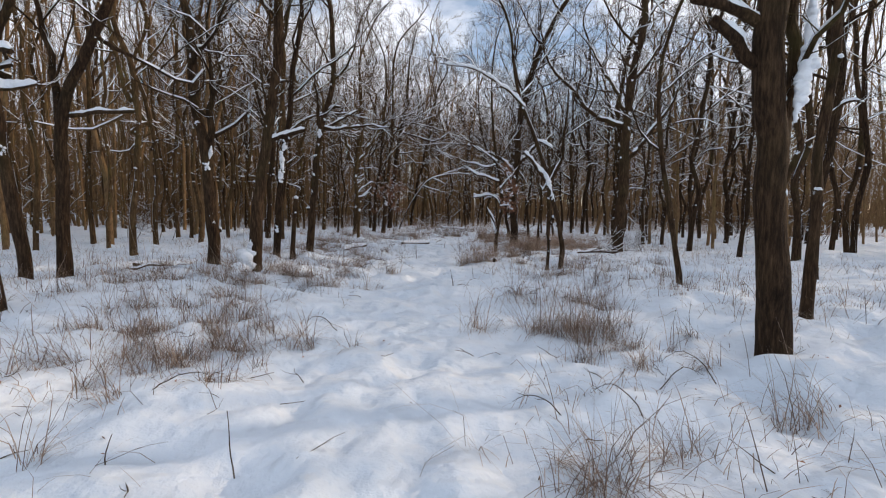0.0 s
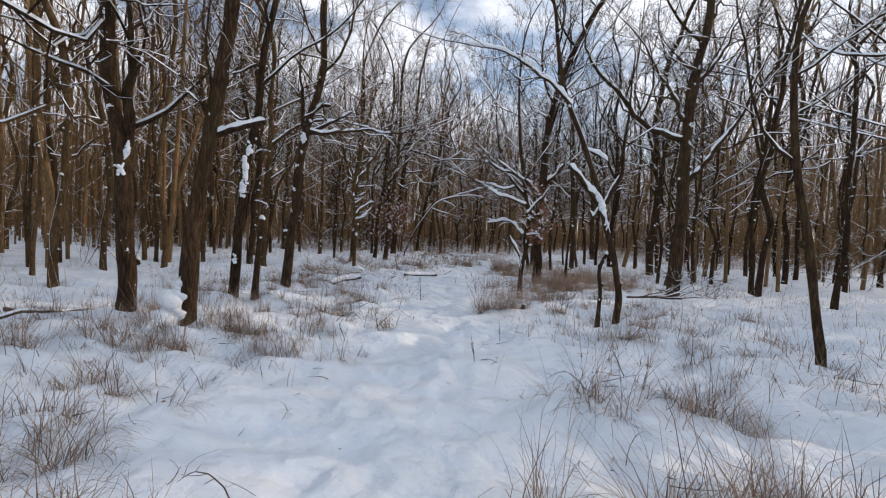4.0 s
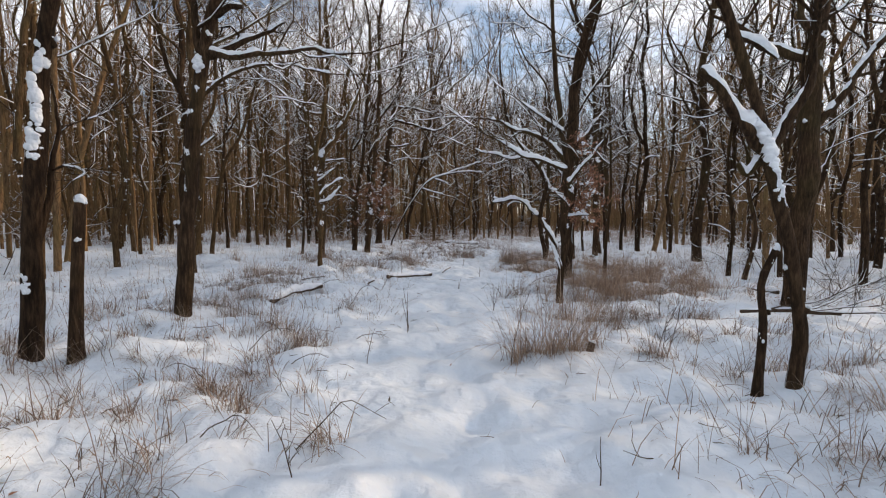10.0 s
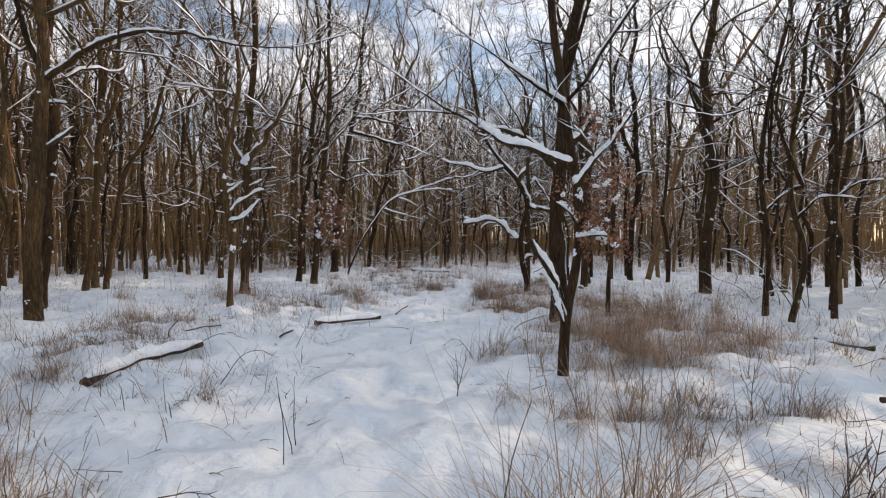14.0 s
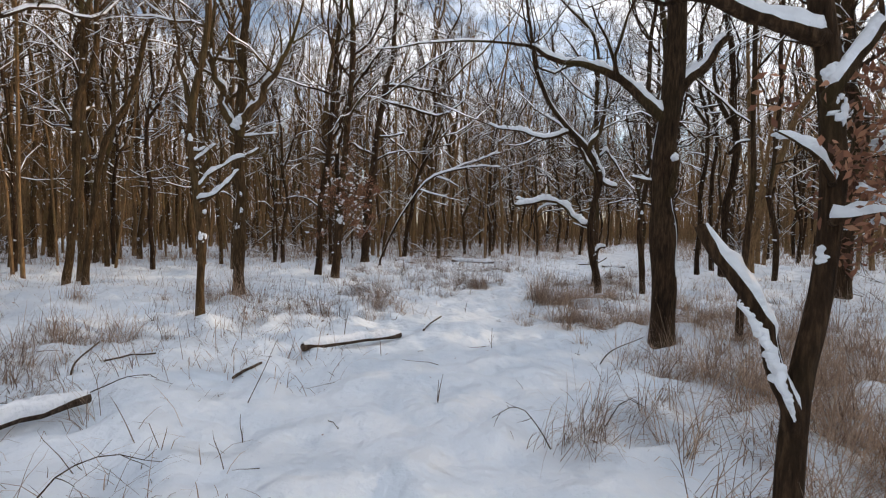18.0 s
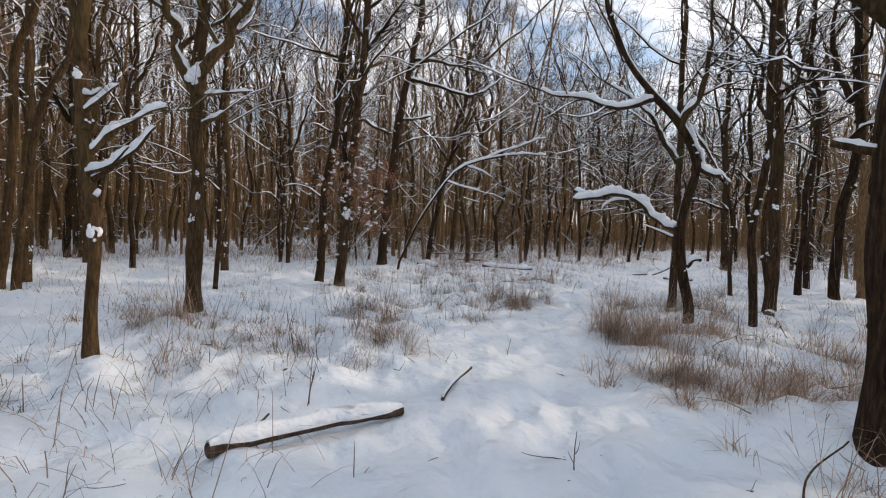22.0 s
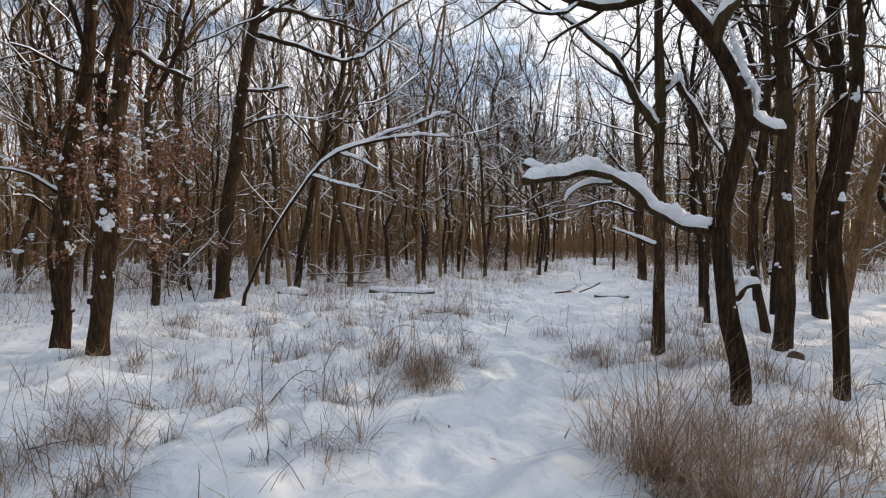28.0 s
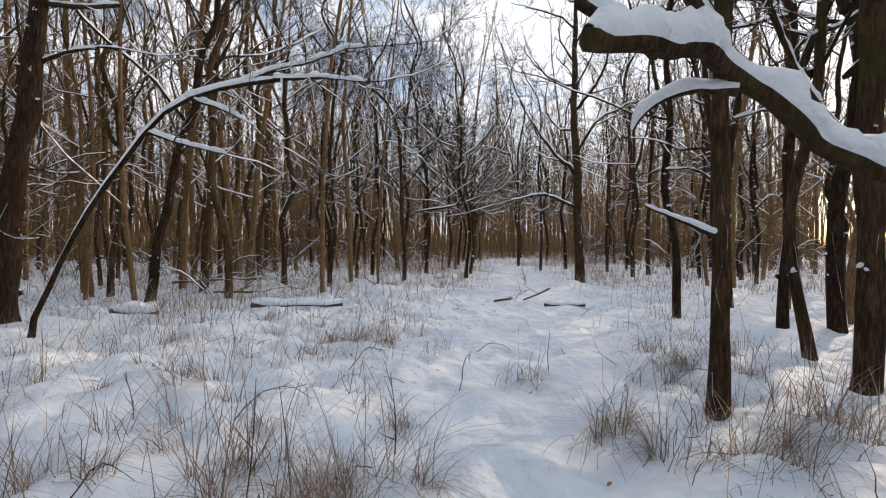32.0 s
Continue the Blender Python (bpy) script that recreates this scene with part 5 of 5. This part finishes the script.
# ---- dry grass ----
def blades(S, rng, bx, by, bz, hgt, width, droop, spread, joints=4, az=None):
    n = len(bx)
    az = rng.random(n) * 6.283 if az is None else az
    out = np.stack([np.cos(az), np.sin(az), np.zeros(n)], -1)
    side = np.stack([-np.sin(az), np.cos(az), np.zeros(n)], -1)
    base = np.stack([bx, by, bz], -1)
    rows = []
    lean, sag = spread * rng.random(n), droop * rng.random(n)
    kink = rng.random(n) < 0.14
    turn = rng.normal(0, 0.7, n)
    out2 = np.stack([np.cos(az + turn), np.sin(az + turn), np.zeros(n)], -1)
    c = base.copy()
    ang = 0.1 + 0.6 * lean
    for s, w in ((0.0, 1.0), (0.3, 0.9), (0.3, 0.75), (0.25, 0.55), (0.15, 0.12)) if joints == 4 else ((0.0, 1.0), (0.4, 0.9), (0.35, 0.7), (0.25, 0.12)):
        way = out * 0.6 + out2 * 0.4 if s < 0.3 else out
        c = c + (way * np.sin(ang)[:, None] + np.array((0, 0, 1.0)) * np.cos(ang)[:, None]) * (hgt * s)[:, None]
        rows += [c - side * (width * w)[:, None], c + side * (width * w)[:, None]]
        ang = ang + sag * 0.55 + np.where(kink & (w < 0.95) & (w > 0.8), 0.7, 0.0)
    v = np.stack(rows, 1).reshape(-1, 3)
    f = np.array([(2 * j, 2 * j + 1, 2 * j + 3, 2 * j + 2) for j in range(joints)])
    S.add(v, (np.arange(n)[:, None, None] * (2 * joints + 2) + f[None]).reshape(-1, 4))


def tussock(seed, n, tall, wide, mat, label):
    rng = np.random.default_rng(seed)
    S = Soup()
    bx, by = rng.standard_normal(n) * wide * 0.6, rng.standard_normal(n) * wide * 0.6
    lay = np.arctan2(by, bx) * 0.6 + rng.random() * 6.283 * 0.4 + rng.normal(0, 0.8, n)
    blades(S, rng, bx, by, np.full(n, -0.05), tall * (0.45 + 0.75 * rng.random(n)), 0.0013 + 0.0022 * rng.random(n), 1.0, 1.0, az=lay)
    root = tagged(new("grass_tussock"), label, "grass", "dry grass tussocks")
    part("grass", S.mesh("grass_blades", mat), root, kind="stuff")
    return root


DRY, BROWN = "tussock of dry straw-coloured grass standing out of the snow", "thick brown clump of dead grass in the snow"
tall = [tussock(400 + k, 80, 0.56 + 0.07 * k, 0.14 + 0.04 * k, GRASS, DRY) for k in range(3)]
wide = [tussock(410 + k, 120, 0.40, 0.26, GRASS, DRY) for k in range(2)]
reed = [tussock(420 + k, 140, 0.50 + 0.08 * k, 0.24, REED, BROWN) for k in range(3)]
for k, t in enumerate((*tall, *wide, *reed)):
    x, y = [(1.7, 5.5), (1.1, 5.8), (2.3, 15.4), (-2.6, 4.3), (-3.8, 5.0), (3.2, 11.2), (3.1, 17.4), (2.8, 19.1)][k]
    t.location = (x, y, hz(x, y))
SPOTS = """T 1.55 5.7|T 0.4 5.8|T 1.25 5.6|W -2.4 5.3|W -3.1 4.6|W -4.7 8.1|W -3.6 4.1|T 1.1 2.7|T 2.7 3.4|T 0.9 2.5|T 1.4 2.9|T -1.9 4.8|T 0.75 13.2|W -3.9 8.7
W -3.3 9.9|T 2.1 7.6|T 2.4 7.7|T 2.7 7.4|R 4.4 18.6|R 3.6 18.3|W -4.3 17.1|R -4.0 16.6|W -3.2 10|W -2.2 10.5|T -1.2 10.8|W -2.2 13.8|R -2.6 13.9|R 2.6 10.9|W 2.3 13|T -2.2 9.3|T 2.2 13|W -2 13.5
W -3.5 14.5|R 3.1 16.9|R 2.5 17.2|W 3.5 14.6|R -4.8 19.5|R -4.4 19.8|R -5.2 20.1|W -5 23.4|W -1.3 21.7|T 1.2 15.4|T -3.4 15.7|R -3.7 15.3|R 2.2 16.5|T -1.9 15.4|W -1.4 22.9|R 2.2 22|R 2.8 21.3|R 2.4 21.8
R 3 18.4|R 3.4 19.4|R 3.8 18.9|T 1 17.3|T 1.3 17.5|W .6 26.6|W -3.4 17.7|R -4.3 22.4|R -4.7 22.7|R -3.9 22.6|T -1.3 22.7|R 2.1 23.2|R 2.3 22.3|R 3.1 22.2|W 3.0 22.8|W .5 26.3|T -2.3 22.3|T -3 21.1|R .7 26.9|W .9 27.1|T -.2 25.7
R 1.9 24.1|T 2.5 24.3|R 2.8 24.6|T -2.2 25.3|W -1.9 25.2|R 3 23.8|R 3.5 24.2|T -1.7 24.3|T -1.8 26.5|T -.2 24.7|T .3 27.4|T -.4 29.5|W 1.4 28|W 3.2 26.5|R 4.4 26.8|W 1.2 31.3|W 5.1 29.3|T -.8 27.6|R 5.1 38.4|R 6 41|R 3.8 39.5|R 7.2 42
W .3 33.4|W -1 31.6|T 2.9 28.9|T -3 29.6|W -3.6 30.4|W 1.7 31.6|R 4.9 22.6|R 4.3 23.4|W 5.6 12.4|W 4.9 10.4|R 5.2 19.8|R 4.7 20.9|W -5.4 6.6|W -6.2 6.2|W -5.6 12.2|R -5.4 14.4|W -5.8 16.2|R -6.6 21.9"""
_pool = {"T": tall, "W": wide, "R": reed}
for k, row in enumerate(SPOTS.replace("\n", "|").split("|")):
    kind, x, y = row.split()
    x, y = float(x) + _rng.gauss(0, 0.06), float(y) + _rng.gauss(0, 0.06)
    s = _rng.uniform(0.8, 1.15)
    copy_thing(_pool[kind][k % len(_pool[kind])], Matrix.Translation((x, y, hz(x, y))) @ Matrix.Rotation(_rng.random() * 6.28, 4, "Z") @ Matrix.Diagonal((s, s, s * _rng.uniform(0.85, 1.15), 1)))


def sparse_grass():
    """Single stalks all over the wood's floor, thick in patches, none on the track."""
    rng = np.random.default_rng(31)
    S = Soup()
    n = 150000
    x, y = rng.uniform(-13, 13, n), rng.uniform(-1, 48, n)
    gap = np.abs(x - track_x(y))
    p = sstep(0.7, 2.3, gap) * np.clip(0.52 + 2.3 * vnoise(x, y, 1.7, 8) + 1.2 * vnoise(x, y, 0.6, 9), 0.02, 1) * (1 - 0.6 * sstep(6, 12, gap))
    keep = rng.random(n) < p * 0.75
    x, y = x[keep], y[keep]
    n = len(x)
    blades(S, rng, x, y, height(x, y) - 0.03, 0.12 + 0.46 * rng.random(n) ** 1.6, 0.0014 + 0.0026 * rng.random(n), 1.2, 1.2, 3)
    return S.mesh("grass", GRASS)


def grass_patch(name, seed, spots, mat):
    """Thick stands of dead grass: many leaning stems in tufts, bent over by the snow. spots: x, y, half widths, stems, height."""
    rng = np.random.default_rng(seed)
    S = Soup()
    for cx, cy, wx, wy, n, tall_ in spots:
        n = int(n * 0.58)
        t = max(6, n // 28)
        k = rng.integers(t, size=n)
        ox, oy = rng.normal(0, 0.5, t) * wx, rng.normal(0, 0.5, t) * wy
        size = 0.6 + 0.6 * rng.random(t)
        x, y = cx + ox[k] + rng.normal(0, 0.045, n), cy + oy[k] + rng.normal(0, 0.045, n)
        lay = (rng.random(t) * 6.283)[k] + rng.normal(0, 0.9, n)
        blades(S, rng, x, y, height(x, y) - 0.03, 1.15 * tall_ * size[k] * (0.4 + 0.8 * rng.random(n)), 0.0013 + 0.0022 * rng.random(n), 0.8 if tall_ > 0.7 else 1.3, 0.95, az=lay)
    return S.mesh(name, mat)


def undergrowth():
    """Brown dead stalks between the trees where the wood closes in."""
    rng = np.random.default_rng(33)
    S = Soup()
    n = 150000
    x, y = rng.uniform(-26, 34, n), rng.uniform(30, 74, n)
    gap = np.abs(x - track_x(y)) + 3.0 * sstep(40, 48, y)
    p = sstep(1.2, 3.0, gap) * np.clip(0.2 + 1.9 * vnoise(x, y, 2.6, 15), 0.08, 1) * sstep(33, 40, y + 0.5 * gap)
    keep = rng.random(n) < p
    x, y = x[keep], y[keep]
    n = len(x)
    blades(S, rng, x, y, height(x, y) - 0.03, 0.3 + 0.7 * rng.random(n) ** 1.4, 0.003 + 0.003 * rng.random(n), 0.8, 0.9, 3)
    return S.mesh("undergrowth", REED)


tagged(new("undergrowth", undergrowth()), "brown dead undergrowth between the farther trees", "undergrowth", kind="stuff")
tagged(new("grass", grass_patch("grass", 35, [(-3.6, 9.3, 2.0, 1.4, 3600, 0.42), (-5.2, 8.2, 1.2, 1.2, 1400, 0.38), (-2.6, 11.6, 1.2, 1.2, 1500, 0.4), (-4.4, 15.5, 1.4, 2.0, 2600, 0.42),
                                             (-4.6, 18.6, 1.2, 2.2, 2400, 0.42), (2.3, 14.9, 1.3, 0.9, 2000, 0.5), (3.6, 13.2, 1.2, 1.6, 1600, 0.4), (3.2, 9.5, 1.2, 1.6, 1400, 0.4),
                                             (1.9, 5.0, 1.0, 1.0, 1300, 0.42), (-2.7, 4.8, 1.3, 1.4, 2400, 0.40), (-3.4, 22.4, 1.6, 1.4, 1800, 0.42), (0.7, 27.0, 0.9, 1.0, 450, 0.5), (-1.6, 24.6, 1.0, 1.0, 1100, 0.6), (-3.6, 6.4, 1.4, 1.0, 1900, 0.42), (-0.6, 29.2, 1.3, 1.6, 900, 0.5), (1.6, 31.0, 1.4, 1.6, 900, 0.5), (-2.4, 27.6, 1.2, 1.6, 900, 0.45),
                                             (1.74, 5.6, 0.35, 0.3, 500, 0.75), (0.85, 2.7, 0.6, 0.4, 160, 0.62), (-3.1, 5.1, 1.2, 0.5, 900, 0.5), (0.95, 7.5, 0.5, 0.4, 160, 0.7), (2.0, 7.6, 0.7, 0.5, 420, 0.65), (-2.1, 9.0, 0.25, 0.2, 160, 0.42), (-2.0, 10.2, 0.4, 0.3, 160, 0.5), (-3.2, 10.1, 0.6, 0.5, 500, 0.5), (-2.0, 13.4, 0.5, 0.4, 340, 0.5), (2.7, 10.5, 0.4, 0.3, 420, 0.42), (0.35, 27.1, 0.4, 0.4, 180, 0.95), (0.97, 27.0, 0.5, 0.3, 220, 0.9), (0.7, 26.4, 0.5, 0.3, 420, 0.6), (-0.1, 25.3, 0.4, 0.4, 180, 0.7), (3.4, 26.9, 0.9, 0.8, 900, 0.55), (4.7, 28.3, 1.1, 0.9, 800, 0.5), (4.2, 25.9, 1.0, 0.8, 800, 0.5), (-3.0, 12.6, 1.2, 1.2, 1200, 0.4), (-4.6, 12.6, 1.2, 1.4, 1500, 0.4), (-5.6, 10.2, 1.2, 1.4, 1300, 0.4)], GRASS)),
       "thick tangled dry grass bent over by the snow", "grass", kind="stuff")
tagged(new("reeds", grass_patch("reeds", 36, [(3.5, 17.9, 1.5, 1.9, 3600, 0.62), (2.7, 22.2, 1.5, 1.9, 1500, 0.44), (4.6, 19.6, 1.5, 2.0, 1800, 0.55), (3.0, 24.4, 1.4, 1.2, 1000, 0.6), (2.3, 23.6, 0.5, 0.7, 300, 0.75), (5.2, 21.5, 1.6, 2.0, 1700, 0.65), (6.4, 23.5, 1.8, 2.0, 1400, 0.65), (4.7, 17.2, 1.2, 1.2, 1200, 0.65),
                                              (0.83, 13.12, 0.3, 0.25, 480, 0.8), (1.2, 13.08, 0.26, 0.22, 520, 0.86), (-1.25, 22.7, 0.4, 0.3, 320, 0.6), (2.03, 22.2, 0.7, 0.5, 480, 0.4), (2.75, 21.8, 0.8, 0.7, 600, 0.42), (1.95, 24.0, 0.25, 0.25, 500, 0.95), (2.2, 23.8, 0.3, 0.25, 500, 0.95),
                                              (4.2, 18.6, 2.0, 2.0, 4200, 0.55), (5.4, 20.6, 2.0, 2.4, 3800, 0.55), (3.9, 22.4, 1.5, 1.4, 1900, 0.45), (3.1, 17.2, 1.0, 1.0, 1800, 0.6), (4.8, 21.8, 1.6, 1.6, 2200, 0.45)], REED)),
       "thick brown stand of dead grass in snow", "grass", kind="stuff")
tagged(new("grass", sparse_grass()), "sparse dry grass stalks poking through the snow", "grass", kind="stuff")


def litter():
    """Withered leaves and bits of bark dropped on the snow."""
    rng = np.random.default_rng(41)
    n = 1500
    x, y = rng.uniform(-8, 9, n), rng.uniform(1, 40, n)
    keep = rng.random(n) < 0.25 + 0.75 * sstep(0.8, 2.5, np.abs(x - track_x(y)))
    x, y = x[keep], y[keep]
    n = len(x)
    c = np.stack([x, y, height(x, y) + 0.004], -1)
    a, s = rng.random(n) * 6.283, 0.012 + 0.028 * rng.random(n) ** 2
    u = np.stack([np.cos(a), np.sin(a), rng.normal(0.15, 0.25, n)], -1) * s[:, None]
    w = np.stack([-np.sin(a), np.cos(a), rng.normal(0, 0.3, n)], -1) * (s * 0.4)[:, None]
    v = np.stack([c - u, c + w + np.array((0, 0, 0.006)), c + u, c - w], 1).reshape(-1, 3)
    S = Soup()
    S.add(v, np.arange(n * 4).reshape(-1, 4))
    return S.mesh("leaf_litter", LEAF)


def twig_litter():
    """Short dark twigs fallen from the crowns, lying on the snow or sticking out of it."""
    rng = np.random.default_rng(43)
    B = Soup()
    n = 0
    while n < 620:
        y = rng.uniform(1.5, 36)
        x = float(track_x(y)) + rng.normal() * 3.2
        gap = abs(x - float(track_x(y)))
        if gap < 1.0 and rng.random() < 0.85 or gap > 6.5:
            continue
        n += 1
        a, e = rng.random() * 6.283, abs(rng.normal()) * 0.35
        q = wander(rng, np.array((x, y, hz(x, y) + 0.004)), (math.cos(a) * math.cos(e), math.sin(a) * math.cos(e), math.sin(e)), 0.10 + 0.35 * rng.random() ** 2, 4, 0.22, -0.15)
        q[:, 2] = np.maximum(q[:, 2], height(q[:, 0], q[:, 1]))
        r0 = 0.002 + 0.003 * rng.random()
        tube(B, q, r0 * np.linspace(1, 0.4, 5), 4)
        if rng.random() < 0.6:
            d = unit(q[3] - q[2] + rng.standard_normal(3) * 0.05)
            tube(B, wander(rng, q[2], d, 0.05 + 0.12 * rng.random(), 3, 0.3, 0.2), r0 * 0.6 * np.linspace(1, 0.4, 4), 3)
    return B.mesh("twig_litter", DEAD)


tagged(new("twig_litter", twig_litter()), "short dark twigs dropped on the snow", "twigs", kind="stuff")
tagged(new("leaf_litter", litter()), "scattered withered leaves and bark bits on the snow", "leaves", kind="stuff")


def weed(seed, x, y, h, twigs, label="thin dark weed stalk standing in the snow"):
    rng = np.random.default_rng(seed)
    root = new("weed_stalk")
    root.location = (x, y, hz(x, y))
    tagged(root, label, "weed", "dark weed stalks")
    B = Soup()
    q = wander(rng, np.array((0, 0, -0.04)), (rng.normal() * 0.1, rng.normal() * 0.1, 1), h + 0.04, 6, 0.08, 0)
    tube(B, q, 0.004 * np.linspace(1.2, 0.5, 7), 5)
    part("stem", B.mesh("stem", DEAD), root)
    for k in range(twigs):
        i = 2 + k % 4
        a = rng.random() * 6.28
        w = wander(rng, q[i], (math.cos(a) * 0.7, math.sin(a) * 0.7, 0.9), h * (0.2 + 0.25 * rng.random()), 3, 0.15, 0.2)
        B = Soup()
        tube(B, w, 0.0026 * np.array((1, 0.85, 0.7, 0.4)), 4)
        part("side_shoot", B.mesh("side_shoot", DEAD), root)
    return root


for k, (x, y, h, n) in enumerate([(0.68, 10.51, 0.35, 1), (0.2, 8.79, 0.33, 1), (0.22, 9.28, 0.2, 5), (0.64, 19.69, 0.28, 2), (0.05, 17.96, 0.27, 0), (0.53, 15.5, 0.5, 6), (2.21, 13.12, 0.61, 9),
                                  (2.18, 12.91, 0.64, 9), (2.31, 13.11, 0.7, 8), (-1.44, 27.53, 0.55, 8), (1.27, 27.39, 0.6, 6), (3.34, 28.91, 0.44, 1), (2.27, 31.99, 0.33, 9), (-1.43, 20.62, 0.39, 2),
                                  (-1.2, 10.4, 0.4, 6), (-1.6, 9.9, 0.35, 5), (-1.15, 27.6, 0.45, 6), (2.9, 14.6, 0.5, 7), (3.0, 9.2, 0.45, 5), (-0.6, 28.6, 0.4, 5),
                                  (0.55, 15.53, 0.51, 5), (-0.80, 14.64, 0.53, 1), (-2.23, 22.23, 0.58, 3), (-1.82, 21.90, 0.62, 2), (-1.43, 20.59, 0.41, 3), (-2.38, 22.44, 0.46, 2), (-0.80, 14.28, 0.62, 0), (-1.14, 12.83, 0.42, 2), (-0.80, 14.52, 0.46, 0), (-1.48, 27.50, 0.48, 7), (-1.40, 28.13, 0.52, 6), (-1.08, 26.42, 0.51, 1), (0.37, 26.90, 0.67, 2), (0.33, 22.56, 0.23, 1), (-1.64, 17.90, 0.61, 0), (0.05, 18.05, 0.18, 0), (-1.41, 17.35, 0.30, 1), (0.48, 12.98, 0.90, 1), (-1.26, 27.82, 0.50, 5), (-1.18, 2.61, 0.40, 0), (-1.89, 2.57, 0.17, 0)]):
    weed(500 + k, x, y, h, n)


def arching_twig(seed, x, y, turn, length, rise, label="thin bent twig arching out of the snow"):
    rng = np.random.default_rng(seed)
    root = new("twig")
    root.location = (x, y, hz(x, y))
    tagged(root, label, "twig", "bent twigs in the snow")
    B = Soup()
    u = np.linspace(0, 1, 9)
    p = np.stack([u * length * math.cos(turn), u * length * math.sin(turn), rise * np.sin(math.pi * (0.05 + 0.8 * u)) - 0.03], -1)
    p[1:] += np.cumsum(rng.standard_normal((8, 3)) * length * 0.02, axis=0)
    tube(B, p, 0.0045 * np.linspace(1.2, 0.4, 9), 5)
    part("stem", B.mesh("stem", DEAD), root)
    for k in (3, 4, 5, 6, 7):
        if rng.random() < 0.7:
            a = turn + rng.normal() * 0.9
            w = wander(rng, p[k], (math.cos(a), math.sin(a), rng.normal() * 0.4), length * (0.12 + 0.2 * rng.random()), 3, 0.15, 0.0)
            B = Soup()
            tube(B, w, 0.0026 * np.array((1, 0.85, 0.7, 0.4)), 4)
            part("side_twig", B.mesh("side_twig", DEAD), root)
    return root


for k, (x, y, turn, ln, rise) in enumerate([(-3.0, 11.3, -0.6, 0.5, 0.15), (-2.0, 10.9, -0.3, 0.5, 0.22), (-1.3, 10.8, 0.5, 0.6, 0.3), (-1.9, 12.6, 0.2, 0.4, 0.12), (-2.6, 12.2, 2.9, 0.6, 0.2), (-3.1, 17.9, 0.3, 0.7, 0.18),
                                            (-4.3, 17.0, 0.0, 0.7, 0.1), (-2.6, 13.2, 0.6, 0.6, 0.25), (-1.5, 13.6, 0.1, 0.5, 0.1), (1.5, 3.4, 2.2, 0.45, 0.2), (1.9, 4.0, 0.3, 0.4, 0.2), (2.5, 4.2, 2.6, 0.5, 0.25),
                                            (0.9, 3.4, 2.7, 0.4, 0.15), (1.3, 8.0, 2.5, 0.45, 0.18), (1.8, 8.3, 1.9, 0.4, 0.25), (-2.2, 3.5, 0.4, 0.5, 0.12), (-1.3, 5.8, 2.8, 0.5, 0.2), (2.4, 9.9, 0.6, 0.6, 0.3),
                                            (1.4, 17.6, 0.4, 0.5, 0.2), (0.9, 17.2, 2.6, 0.5, 0.25), (-1.9, 15.9, 0.9, 0.6, 0.3), (3.1, 23.4, 0.2, 0.8, 0.2), (3.6, 21.9, -0.6, 0.9, 0.25), (4.4, 24.0, 2.0, 0.7, 0.3),
                                            (-0.9, 25.9, 0.5, 0.6, 0.3), (0.2, 28.0, 0.3, 0.6, 0.25), (2.1, 28.4, 1.0, 0.5, 0.3), (-0.5, 26.8, 0.9, 0.5, 0.35), (3.0, 30.2, -0.4, 0.5, 0.15), (1.2, 29.4, 0.6, 0.5, 0.2)]):
    arching_twig(600 + k, x, y, turn, ln, rise)


def stump(seed, x, y, r, h, label):
    rng = np.random.default_rng(seed)
    B, S = Soup(), Soup()
    p = curve_through([(0, 0, -0.1), (0.01, 0, h * 0.5), (0.03, 0.01, h)], 6)
    tube(B, p, r * np.array((1.3, 1.15, 1.0, 0.95, 0.9, 0.8)), 10, 0.07, rng)
    cap(B, p[-1], p[-1] - p[-2], r * 0.8, 10)
    blob(S, p[-1] + np.array((0, 0, r * 0.2)), (r * 0.9, r * 0.9, r * 0.55), rng)
    root = new("stump")
    root.location = (x, y, hz(x, y))
    tagged(root, label, "stump")
    part("wood", B.mesh("wood", DEAD), root)
    part("snow", S.mesh("stump_snow", SNOW), root, "round cap of snow")


stump(1, 1.42, 13.12, 0.05, 0.09, "small dark stump with a snow cap beside grass")
stump(2, 5.75, 26.9, 0.1, 0.07, "low stump under a flat cushion of snow")
